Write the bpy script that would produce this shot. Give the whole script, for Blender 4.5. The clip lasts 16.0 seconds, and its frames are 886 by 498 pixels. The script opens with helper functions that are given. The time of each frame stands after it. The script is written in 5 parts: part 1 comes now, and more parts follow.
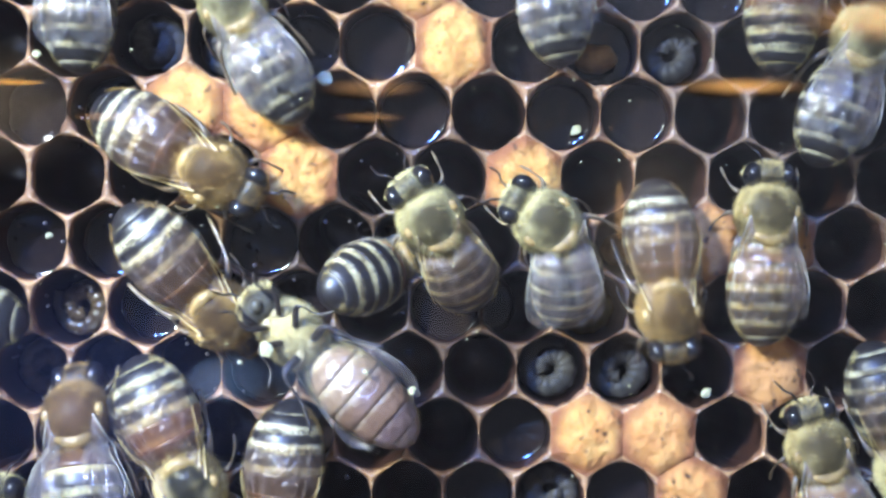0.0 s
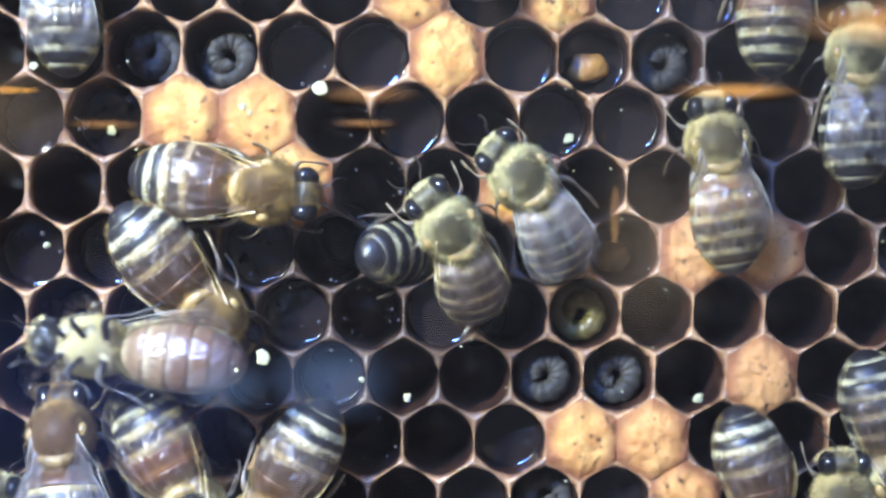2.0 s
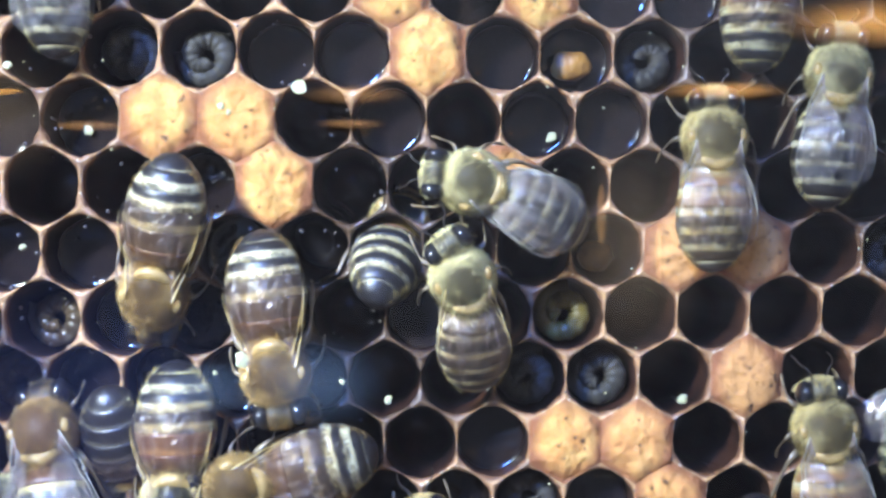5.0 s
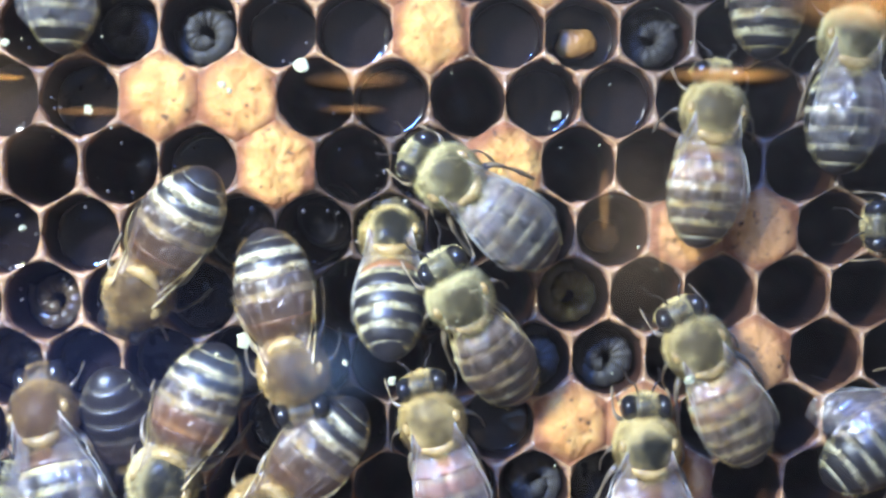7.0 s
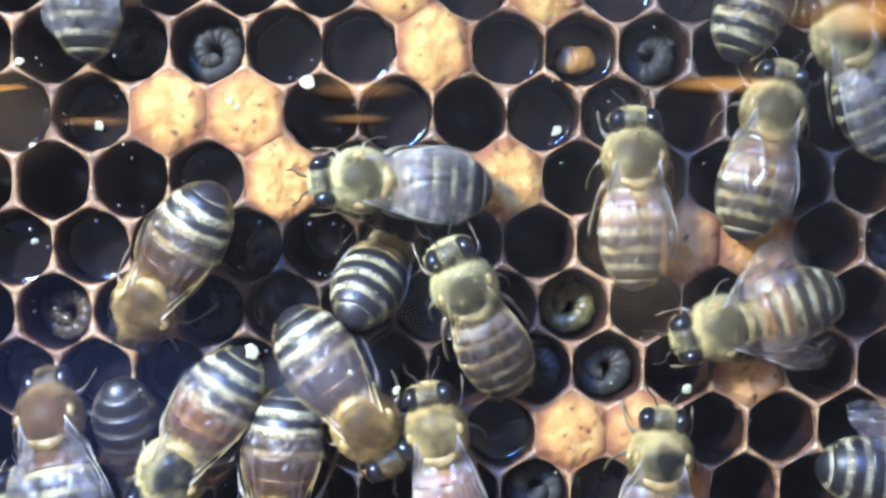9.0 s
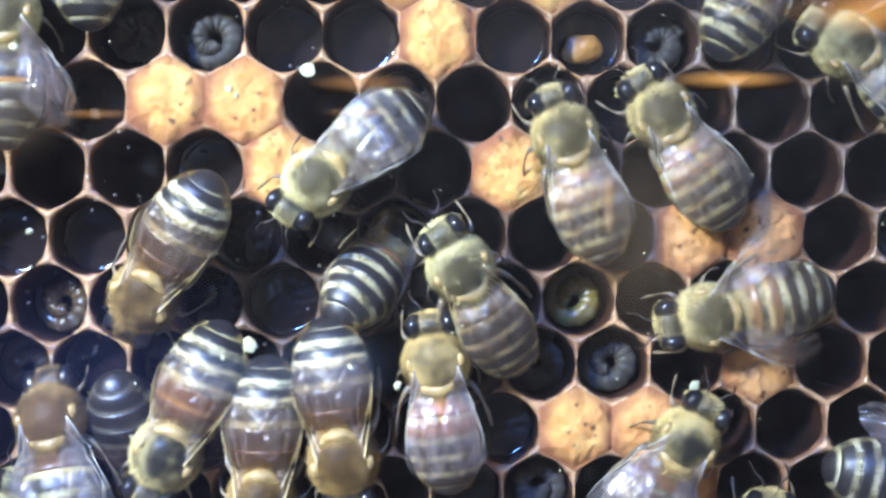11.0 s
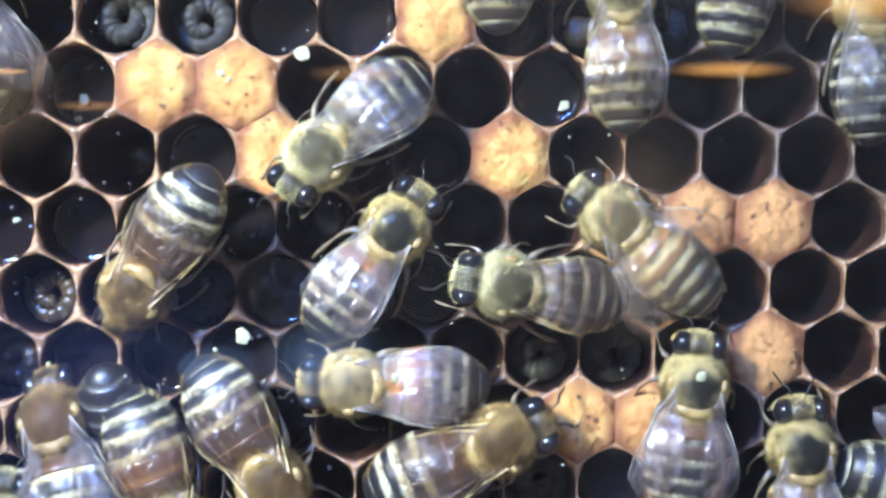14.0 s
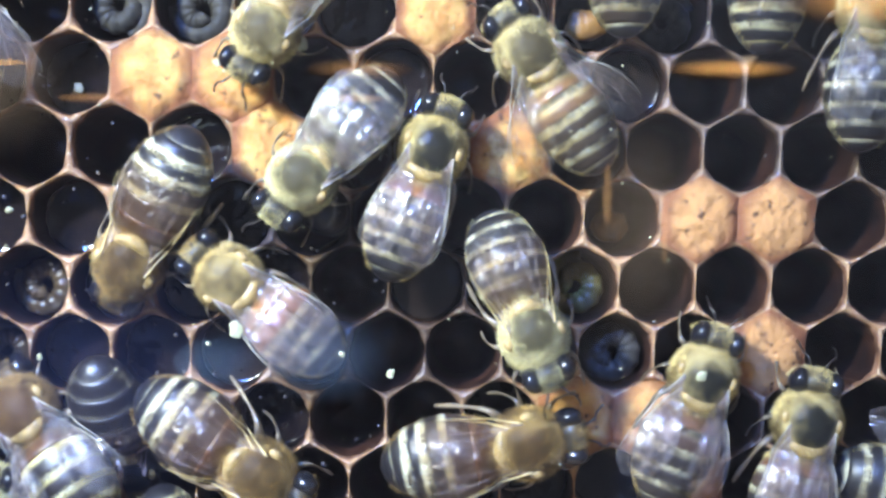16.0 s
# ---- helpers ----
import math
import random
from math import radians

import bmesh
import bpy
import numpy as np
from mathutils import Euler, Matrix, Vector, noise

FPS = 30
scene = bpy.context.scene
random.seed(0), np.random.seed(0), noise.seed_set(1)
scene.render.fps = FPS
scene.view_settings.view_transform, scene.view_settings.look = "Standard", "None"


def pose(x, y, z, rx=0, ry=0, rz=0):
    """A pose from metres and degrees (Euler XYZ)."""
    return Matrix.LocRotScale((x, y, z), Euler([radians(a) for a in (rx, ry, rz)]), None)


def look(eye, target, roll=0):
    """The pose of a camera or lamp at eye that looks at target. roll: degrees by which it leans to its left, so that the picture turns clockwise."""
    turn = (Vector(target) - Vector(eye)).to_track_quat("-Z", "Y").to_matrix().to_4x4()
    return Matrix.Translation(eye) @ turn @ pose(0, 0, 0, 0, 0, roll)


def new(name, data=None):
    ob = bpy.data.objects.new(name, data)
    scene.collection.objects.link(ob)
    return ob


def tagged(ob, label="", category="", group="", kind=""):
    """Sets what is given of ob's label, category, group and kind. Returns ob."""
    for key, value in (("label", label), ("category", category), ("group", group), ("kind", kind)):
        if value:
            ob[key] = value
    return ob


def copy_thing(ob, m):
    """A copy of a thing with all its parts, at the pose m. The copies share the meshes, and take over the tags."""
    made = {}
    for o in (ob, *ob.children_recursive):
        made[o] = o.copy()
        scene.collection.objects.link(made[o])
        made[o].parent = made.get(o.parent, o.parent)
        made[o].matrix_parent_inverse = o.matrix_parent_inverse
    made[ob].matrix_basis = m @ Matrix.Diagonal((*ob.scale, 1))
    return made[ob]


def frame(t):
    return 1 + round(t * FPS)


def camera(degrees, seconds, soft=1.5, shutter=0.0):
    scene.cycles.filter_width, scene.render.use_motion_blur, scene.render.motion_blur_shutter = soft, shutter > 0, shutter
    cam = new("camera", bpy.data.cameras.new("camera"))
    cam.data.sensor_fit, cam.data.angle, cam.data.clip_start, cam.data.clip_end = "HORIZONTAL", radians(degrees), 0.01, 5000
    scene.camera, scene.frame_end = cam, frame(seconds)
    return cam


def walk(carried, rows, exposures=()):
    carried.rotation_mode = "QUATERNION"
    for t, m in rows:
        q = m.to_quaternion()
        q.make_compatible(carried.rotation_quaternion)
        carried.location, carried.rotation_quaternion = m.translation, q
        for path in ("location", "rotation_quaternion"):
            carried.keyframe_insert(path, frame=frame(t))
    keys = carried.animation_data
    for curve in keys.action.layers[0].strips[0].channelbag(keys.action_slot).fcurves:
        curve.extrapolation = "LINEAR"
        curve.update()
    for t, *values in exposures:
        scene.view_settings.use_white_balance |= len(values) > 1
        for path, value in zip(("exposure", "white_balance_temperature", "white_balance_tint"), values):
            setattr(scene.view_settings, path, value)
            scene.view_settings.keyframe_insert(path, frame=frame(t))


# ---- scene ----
cam = camera(39.9, 16.0, 2.7, 0.5)
PATH = [
    (0.0, (-0.001593, -0.087485, 0.043476), (-0.002367, 0.0, 0.043669), 0.466),
    (0.5, (-0.001538, -0.087243, 0.043450), (-0.002184, 0.0, 0.043583), 0.288),
    (1.0, (-0.001459, -0.087587, 0.043477), (-0.001921, 0.0, 0.043671), 0.235),
    (1.5, (-0.001427, -0.087590, 0.043567), (-0.001815, 0.0, 0.043972), 0.209),
    (2.0, (-0.001474, -0.088296, 0.043645), (-0.001972, 0.0, 0.044232), 0.182),
    (2.5, (-0.001327, -0.089270, 0.043756), (-0.001483, 0.0, 0.044600), 0.134),
    (3.0, (-0.001076, -0.089601, 0.043875), (-0.000644, 0.0, 0.044997), 0.034),
    (3.5, (-0.000883, -0.088973, 0.043876), (0.000000, 0.0, 0.045000), 0.000),
    (4.0, (-0.000997, -0.087685, 0.043713), (-0.000381, 0.0, 0.044459), 0.030),
    (4.2, (-0.001098, -0.087531, 0.043686), (-0.000719, 0.0, 0.044368), -0.018),
    (6.5, (-0.001033, -0.086770, 0.043459), (-0.000501, 0.0, 0.043612), -0.113),
    (7.0, (-0.001164, -0.086357, 0.043230), (-0.000938, 0.0, 0.042849), -0.134),
    (7.5, (-0.001341, -0.086236, 0.043220), (-0.001527, 0.0, 0.042814), -0.182),
    (8.0, (-0.001254, -0.087489, 0.043406), (-0.001239, 0.0, 0.043435), -0.367),
    (8.5, (-0.001215, -0.088008, 0.043440), (-0.001107, 0.0, 0.043548), -0.434),
    (8.7, (-0.001218, -0.088358, 0.043496), (-0.001117, 0.0, 0.043735), -0.353),
    (11.0, (-0.001285, -0.086536, 0.043330), (-0.001340, 0.0, 0.043180), 0.070),
    (11.5, (-0.001334, -0.085718, 0.043276), (-0.001505, 0.0, 0.043001), 0.078),
    (12.0, (-0.001337, -0.085626, 0.043291), (-0.001514, 0.0, 0.043051), 0.014),
    (12.5, (-0.001318, -0.086104, 0.043336), (-0.001452, 0.0, 0.043202), -0.149),
    (13.0, (-0.001241, -0.085794, 0.043232), (-0.001195, 0.0, 0.042854), -0.211),
    (13.5, (-0.001279, -0.084831, 0.043157), (-0.001323, 0.0, 0.042606), -0.076),
    (14.0, (-0.001259, -0.084213, 0.043087), (-0.001254, 0.0, 0.042370), -0.082),
    (14.5, (-0.001284, -0.083828, 0.043091), (-0.001339, 0.0, 0.042384), -0.009),
    (15.0, (-0.001187, -0.083873, 0.043065), (-0.001013, 0.0, 0.042297), 0.240),
    (15.5, (-0.001211, -0.083146, 0.043011), (-0.001094, 0.0, 0.042119), 0.437),
    (16.0, (-0.001212, -0.083009, 0.042982), (-0.001097, 0.0, 0.042022), 0.561),
]
walk(cam, [(t, look(eye, target, roll)) for t, eye, target, roll in PATH])

# ---- light ----
MM = 0.001
MID = 0.045          # height of the middle of the seen comb
FLOOR = 0.012        # top of the hive's floor board

world = bpy.data.worlds.new("room_air")
world.use_nodes = True
world.node_tree.nodes["Background"].inputs[0].default_value = (0.6, 0.7, 0.9, 1)
world.node_tree.nodes["Background"].inputs[1].default_value = 0.05
scene.world = world


def area_lamp(name, eye, target, size, watts, color, spread=180):
    data = bpy.data.lights.new(name, "AREA")
    data.size, data.energy, data.color, data.spread = size, watts, color, radians(spread)
    ob = new(name, data)
    ob.matrix_world = look(eye, target)
    return ob


area_lamp("inspection_lamp", (-0.092, -0.118, MID + 0.066), (-0.005, 0.0, MID - 0.005), 0.021, 0.0625, (0.82, 0.95, 0.99), 46)
# unseen blue lamp added for blue glints and tint at the left
area_lamp("window_light", (-0.14, -0.34, MID + 0.22), (-0.034, 0.0, MID - 0.016), 0.045, 0.12, (0.16, 0.40, 1.6), 34)
# added lamp on the back wall, so its mirror image veils the darks
area_lamp("room_light", (0.14, -0.45, 0.55), (0.16, -0.90, 0.12), 0.20, 2.6, (0.80, 0.88, 1.12))
scene.view_settings.exposure = 0.0


# ---- materials ----
def shader(name, base=(0.5, 0.5, 0.5), rough=0.5, metal=0.0, spec=0.5):
    m = bpy.data.materials.new(name)
    m.use_nodes = True
    b = m.node_tree.nodes["Principled BSDF"]
    b.inputs["Base Color"].default_value = (*base, 1)
    b.inputs["Roughness"].default_value = rough
    b.inputs["Metallic"].default_value = metal
    b.inputs["Specular IOR Level"].default_value = spec
    return m, m.node_tree, b


def node(tree, kind, **inputs):
    n = tree.nodes.new(kind)
    for key, value in inputs.items():
        n.inputs[key.replace("_", " ")].default_value = value
    return n


def noise_of(tree, scale, detail=4.0, space="Object"):
    """Fractal noise of so many grains per metre."""
    co = tree.nodes.new("ShaderNodeTexCoord")
    n = node(tree, "ShaderNodeTexNoise", Scale=scale, Detail=detail)
    tree.links.new(co.outputs[space], n.inputs["Vector"])
    return n.outputs["Fac"]


def ramp(tree, fac, *stops):
    r = tree.nodes.new("ShaderNodeValToRGB")
    e = r.color_ramp.elements
    while len(e) < len(stops):
        e.new(0.5)
    for el, (at_, color) in zip(e, stops):
        el.position, el.color = at_, (*color, 1)
    tree.links.new(fac, r.inputs["Fac"])
    return r.outputs["Color"]


def blend(tree, fac, a, b):
    x = tree.nodes.new("ShaderNodeMix")
    x.data_type = "RGBA"
    for socket, value in ((x.inputs[0], fac), (x.inputs[6], a), (x.inputs[7], b)):
        if isinstance(value, tuple):
            socket.default_value = (*value, 1)
        elif isinstance(value, float):
            socket.default_value = value
        else:
            tree.links.new(value, socket)
    return x.outputs[2]


def bump(tree, b, height, strength, distance):
    n = node(tree, "ShaderNodeBump", Strength=strength, Distance=distance)
    tree.links.new(height, n.inputs["Height"])
    tree.links.new(n.outputs["Normal"], b.inputs["Normal"])


def per_object(tree):
    return tree.nodes.new("ShaderNodeObjectInfo").outputs["Random"]


def tone_patch(t, x, z, reach, ragged):
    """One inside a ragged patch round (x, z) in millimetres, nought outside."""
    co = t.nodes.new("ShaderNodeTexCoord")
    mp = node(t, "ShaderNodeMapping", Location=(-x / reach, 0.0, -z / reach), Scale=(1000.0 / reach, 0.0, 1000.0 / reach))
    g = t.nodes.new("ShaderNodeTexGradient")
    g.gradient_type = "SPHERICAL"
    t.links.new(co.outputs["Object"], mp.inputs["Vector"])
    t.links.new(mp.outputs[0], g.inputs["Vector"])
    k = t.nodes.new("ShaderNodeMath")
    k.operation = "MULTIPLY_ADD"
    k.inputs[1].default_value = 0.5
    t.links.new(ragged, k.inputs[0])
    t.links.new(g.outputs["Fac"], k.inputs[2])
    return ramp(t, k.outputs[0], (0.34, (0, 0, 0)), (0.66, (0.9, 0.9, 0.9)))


def wax_material():
    m, t, b = shader("old_wax", rough=0.42, spec=0.6)
    big = noise_of(t, 260, 6)
    fine = noise_of(t, 1500, 4)
    c = ramp(t, big, (0.32, (0.15, 0.066, 0.028)), (0.5, (0.35, 0.172, 0.070)), (0.68, (0.52, 0.285, 0.120)))
    c = blend(t, ramp(t, fine, (0.35, (0, 0, 0)), (0.75, (0.5, 0.5, 0.5))), c, (0.60, 0.42, 0.22))
    grime = noise_of(t, 620, 5)
    c = blend(t, ramp(t, grime, (0.36, (0.85, 0.85, 0.85)), (0.50, (0, 0, 0))), c, (0.12, 0.066, 0.040))
    c = blend(t, ramp(t, noise_of(t, 3300, 3), (0.61, (0, 0, 0)), (0.69, (0.7, 0.7, 0.7))), c, (0.72, 0.64, 0.51))
    # older dark wax and dimmer light, both put into the colour of two patches
    c = blend(t, tone_patch(t, -6.0, 41.5, 16.0, big), c, (0.052, 0.030, 0.018))
    c = blend(t, tone_patch(t, 25.0, 57.0, 17.0, big), c, (0.15, 0.10, 0.066))
    t.links.new(c, b.inputs["Base Color"])
    rr = node(t, "ShaderNodeMapRange")
    rr.inputs["From Min"].default_value, rr.inputs["From Max"].default_value = 0.3, 0.7
    rr.inputs["To Min"].default_value, rr.inputs["To Max"].default_value = 0.6, 0.14
    t.links.new(fine, rr.inputs["Value"])
    t.links.new(rr.outputs[0], b.inputs["Roughness"])
    bump(t, b, noise_of(t, 2600, 5), 0.9, 0.00018)
    return m


def cell_wall_material():
    m, t, b = shader("cell_lining", rough=0.3, spec=0.5)
    big = noise_of(t, 300, 4)
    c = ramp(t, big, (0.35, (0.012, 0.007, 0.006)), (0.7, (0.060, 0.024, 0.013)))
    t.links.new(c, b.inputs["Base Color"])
    bump(t, b, noise_of(t, 900, 3), 0.25, 0.0002)
    return m


def capping_material():
    m, t, b = shader("brood_capping", rough=0.7, spec=0.2)
    big = noise_of(t, 260, 5)
    fine = noise_of(t, 3000, 6)
    c = ramp(t, big, (0.30, (0.24, 0.088, 0.027)), (0.47, (0.50, 0.262, 0.072)), (0.66, (0.62, 0.39, 0.115)))
    blotch = noise_of(t, 850, 4)
    c = blend(t, ramp(t, blotch, (0.38, (0.75, 0.75, 0.75)), (0.50, (0, 0, 0))), c, (0.50, 0.205, 0.055))
    c = blend(t, ramp(t, blotch, (0.54, (0, 0, 0)), (0.68, (0.7, 0.7, 0.7))), c, (0.66, 0.46, 0.155))
    # caps round (24, 40) pulled towards a duller orange
    c = blend(t, tone_patch(t, 24.0, 40.0, 20.0, big), c, (0.52, 0.255, 0.092))
    c = blend(t, ramp(t, fine, (0.32, (0.8, 0.8, 0.8)), (0.43, (0, 0, 0))), c, (0.26, 0.11, 0.042))
    c = blend(t, ramp(t, per_object(t), (0.0, (0, 0, 0)), (1.0, (0.5, 0.5, 0.5))), c, (0.48, 0.20, 0.060))
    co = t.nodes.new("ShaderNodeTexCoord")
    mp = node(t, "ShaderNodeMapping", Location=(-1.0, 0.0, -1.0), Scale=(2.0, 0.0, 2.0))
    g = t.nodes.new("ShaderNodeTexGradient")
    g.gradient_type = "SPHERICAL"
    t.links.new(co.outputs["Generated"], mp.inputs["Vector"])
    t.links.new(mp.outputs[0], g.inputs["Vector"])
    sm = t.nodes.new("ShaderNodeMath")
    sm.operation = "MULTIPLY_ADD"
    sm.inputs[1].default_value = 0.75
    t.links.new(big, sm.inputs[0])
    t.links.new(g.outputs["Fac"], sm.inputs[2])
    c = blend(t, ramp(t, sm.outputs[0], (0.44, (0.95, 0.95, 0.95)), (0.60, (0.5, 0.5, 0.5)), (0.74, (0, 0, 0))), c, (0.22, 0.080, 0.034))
    pits = noise_of(t, 1250, 3)
    c = blend(t, ramp(t, pits, (0.30, (0.9, 0.9, 0.9)), (0.37, (0, 0, 0))), c, (0.085, 0.040, 0.022))
    t.links.new(c, b.inputs["Base Color"])
    bump(t, b, fine, 0.8, 0.0002)
    return m


def border_material():
    """Dull reddish wax on the slopes of the rims."""
    m, t, b = shader("rim_slope", rough=0.45, spec=0.45)
    c = ramp(t, noise_of(t, 700, 5), (0.3, (0.10, 0.044, 0.022)), (0.7, (0.33, 0.165, 0.085)))
    big = noise_of(t, 160, 5)
    # rim slopes take the same two patches: dark wax plus painted dimness
    c = blend(t, tone_patch(t, -6.0, 41.5, 16.0, big), c, (0.030, 0.020, 0.014))
    c = blend(t, tone_patch(t, 25.0, 57.0, 17.0, big), c, (0.060, 0.040, 0.028))
    t.links.new(c, b.inputs["Base Color"])
    bump(t, b, noise_of(t, 2200, 5), 1.0, 0.0003)
    return m


def nectar_material():
    m, t, b = shader("nectar", base=(0.012, 0.008, 0.007), rough=0.07, spec=0.5)
    bump(t, b, noise_of(t, 420, 2), 0.28, 0.0008)
    return m


def pollen_material():
    m, t, b = shader("bee_bread", rough=0.5, spec=0.5)
    c = ramp(t, noise_of(t, 900, 4), (0.35, (0.13, 0.055, 0.010)), (0.65, (0.38, 0.18, 0.035)))
    t.links.new(c, b.inputs["Base Color"])
    bump(t, b, noise_of(t, 1600, 4), 0.6, 0.0003)
    return m


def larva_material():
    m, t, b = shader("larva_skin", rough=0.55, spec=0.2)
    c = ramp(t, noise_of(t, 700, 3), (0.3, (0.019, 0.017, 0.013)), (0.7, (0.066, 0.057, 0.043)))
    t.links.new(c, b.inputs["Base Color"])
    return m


def hair_material(name, dark, light):
    m, t, b = shader(name, rough=0.75, spec=0.2)
    geo = t.nodes.new("ShaderNodeNewGeometry")
    c = ramp(t, geo.outputs["Random Per Island"], (0.0, dark), (1.0, light))
    worn = noise_of(t, 560, 3)
    c = blend(t, ramp(t, worn, (0.40, (0.9, 0.9, 0.9)), (0.54, (0, 0, 0))), c, tuple(v * f for v, f in zip(dark, (0.40, 0.36, 0.38))))
    t.links.new(c, b.inputs["Base Color"])
    return m


def thorax_material(name, plate, fur, sheen=0.6):
    """A bare dark plate on top, downy all round."""
    m, t, b = shader(name, rough=0.4, spec=0.11)
    co = t.nodes.new("ShaderNodeTexCoord")
    sep = t.nodes.new("ShaderNodeSeparateXYZ")
    t.links.new(co.outputs["Object"], sep.inputs[0])
    n = noise_of(t, 1400, 4)
    wide = t.nodes.new("ShaderNodeTexNoise")
    wide.noise_dimensions = "4D"
    wide.inputs["Scale"].default_value, wide.inputs["Detail"].default_value = 420.0, 5.0
    turn = t.nodes.new("ShaderNodeMath")
    turn.operation = "MULTIPLY"
    turn.inputs[1].default_value = 40.0
    t.links.new(per_object(t), turn.inputs[0])
    t.links.new(turn.outputs[0], wide.inputs["W"])
    t.links.new(co.outputs["Object"], wide.inputs["Vector"])
    add = t.nodes.new("ShaderNodeMath")
    add.operation = "MULTIPLY_ADD"
    add.inputs[1].default_value, add.inputs[2].default_value = 0.0028, -0.0014
    t.links.new(wide.outputs["Fac"], add.inputs[0])
    s = t.nodes.new("ShaderNodeMath")
    t.links.new(sep.outputs["Z"], s.inputs[0])
    t.links.new(add.outputs[0], s.inputs[1])
    k = node(t, "ShaderNodeMapRange")
    k.inputs["From Min"].default_value, k.inputs["From Max"].default_value = 0.0007, 0.0017
    k.interpolation_type = "SMOOTHSTEP"
    t.links.new(s.outputs[0], k.inputs["Value"])
    worn = blend(t, ramp(t, noise_of(t, 1000, 4), (0.50, (0, 0, 0)), (0.70, (0.4, 0.4, 0.4))), plate, tuple(v * 0.6 for v in fur))
    t.links.new(blend(t, k.outputs[0], fur, worn), b.inputs["Base Color"])
    r = node(t, "ShaderNodeMapRange")
    r.inputs["To Min"].default_value, r.inputs["To Max"].default_value = 0.85, sheen
    t.links.new(k.outputs[0], r.inputs["Value"])
    t.links.new(r.outputs[0], b.inputs["Roughness"])
    bump(t, b, n, 0.5, 0.00015)
    return m


def tergite_material(name, dark, band, width, rough=0.3, relief=0.3):
    """One plate of the abdomen: dark, with a pale downy band at its front edge."""
    m, t, b = shader(name, rough=rough, spec=1.0 if relief > 0.3 else 0.55)
    co = t.nodes.new("ShaderNodeTexCoord")
    sep = t.nodes.new("ShaderNodeSeparateXYZ")
    t.links.new(co.outputs["Generated"], sep.inputs[0])
    n = noise_of(t, 760, 5)
    add = t.nodes.new("ShaderNodeMath")
    add.operation = "MULTIPLY_ADD"
    add.inputs[1].default_value, add.inputs[2].default_value = 0.4, -0.20
    t.links.new(n, add.inputs[0])
    s = t.nodes.new("ShaderNodeMath")
    t.links.new(sep.outputs["Y"], s.inputs[0])
    t.links.new(add.outputs[0], s.inputs[1])
    k = node(t, "ShaderNodeMapRange")
    k.inputs["From Min"].default_value, k.inputs["From Max"].default_value = 1 - width - 0.12, 1 - width + 0.12
    t.links.new(s.outputs[0], k.inputs["Value"])
    fine = noise_of(t, 4200, 3)
    pale = blend(t, fine, tuple(0.62 * v for v in band), tuple(min(1.0, 1.3 * v) for v in band))
    t.links.new(blend(t, k.outputs[0], dark, pale), b.inputs["Base Color"])
    r = node(t, "ShaderNodeMapRange")
    r.inputs["To Min"].default_value, r.inputs["To Max"].default_value = rough, 0.6
    t.links.new(k.outputs[0], r.inputs["Value"])
    t.links.new(r.outputs[0], b.inputs["Roughness"])
    bump(t, b, noise_of(t, 1700, 3) if relief > 0.3 else fine, relief, 0.0004 if relief > 0.3 else 0.00006)
    return m


def wing_material(name, tint, gloss, rough, milk, film_color, stretch=0.5):
    """A crumpled clear membrane: mostly see-through, milky in patches, with broken glints."""
    m = bpy.data.materials.new(name)
    m.use_nodes = True
    t = m.node_tree
    out = t.nodes["Material Output"]
    t.nodes.remove(t.nodes["Principled BSDF"])
    clear = node(t, "ShaderNodeBsdfTransparent", Color=(*tint, 1))
    shine = node(t, "ShaderNodeBsdfGlossy", Color=(1.0, 0.95, 0.90, 1), Roughness=rough)
    film = node(t, "ShaderNodeBsdfDiffuse", Color=(*film_color, 1))
    co = t.nodes.new("ShaderNodeTexCoord")
    mp = node(t, "ShaderNodeMapping", Scale=(1.0, stretch, 1.0))
    t.links.new(co.outputs["Object"], mp.inputs["Vector"])
    crease = node(t, "ShaderNodeTexNoise", Scale=820.0, Detail=5.0, Distortion=1.8)
    patch = node(t, "ShaderNodeTexNoise", Scale=430.0, Detail=5.0, Distortion=1.4)
    for n in (crease, patch):
        t.links.new(mp.outputs[0], n.inputs["Vector"])
    bm = node(t, "ShaderNodeBump", Strength=0.75, Distance=0.0006)
    t.links.new(crease.outputs["Fac"], bm.inputs["Height"])
    t.links.new(bm.outputs["Normal"], shine.inputs["Normal"])
    a, c = node(t, "ShaderNodeMixShader"), node(t, "ShaderNodeMixShader")
    for source, mix, low, high, least, most in ((patch, a, 0.38, 0.64, milk * 0.2, milk * 2.4), (crease, c, 0.48, 0.66, gloss * 0.1, gloss * 2.6)):
        j = node(t, "ShaderNodeMapRange")
        j.inputs["From Min"].default_value, j.inputs["From Max"].default_value = low, high
        j.inputs["To Min"].default_value, j.inputs["To Max"].default_value = least, most
        t.links.new(source.outputs["Fac"], j.inputs["Value"])
        t.links.new(j.outputs[0], mix.inputs[0])
    t.links.new(clear.outputs[0], a.inputs[1])
    t.links.new(film.outputs[0], a.inputs[2])
    t.links.new(a.outputs[0], c.inputs[1])
    t.links.new(shine.outputs[0], c.inputs[2])
    t.links.new(c.outputs[0], out.inputs[0])
    return m


def pane_material():
    m = bpy.data.materials.new("window_glass")
    m.use_nodes = True
    t = m.node_tree
    out = t.nodes["Material Output"]
    t.nodes.remove(t.nodes["Principled BSDF"])
    clear = node(t, "ShaderNodeBsdfTransparent", Color=(0.985, 0.99, 0.985, 1))
    shine = node(t, "ShaderNodeBsdfGlossy", Color=(1, 1, 1, 1), Roughness=0.0)
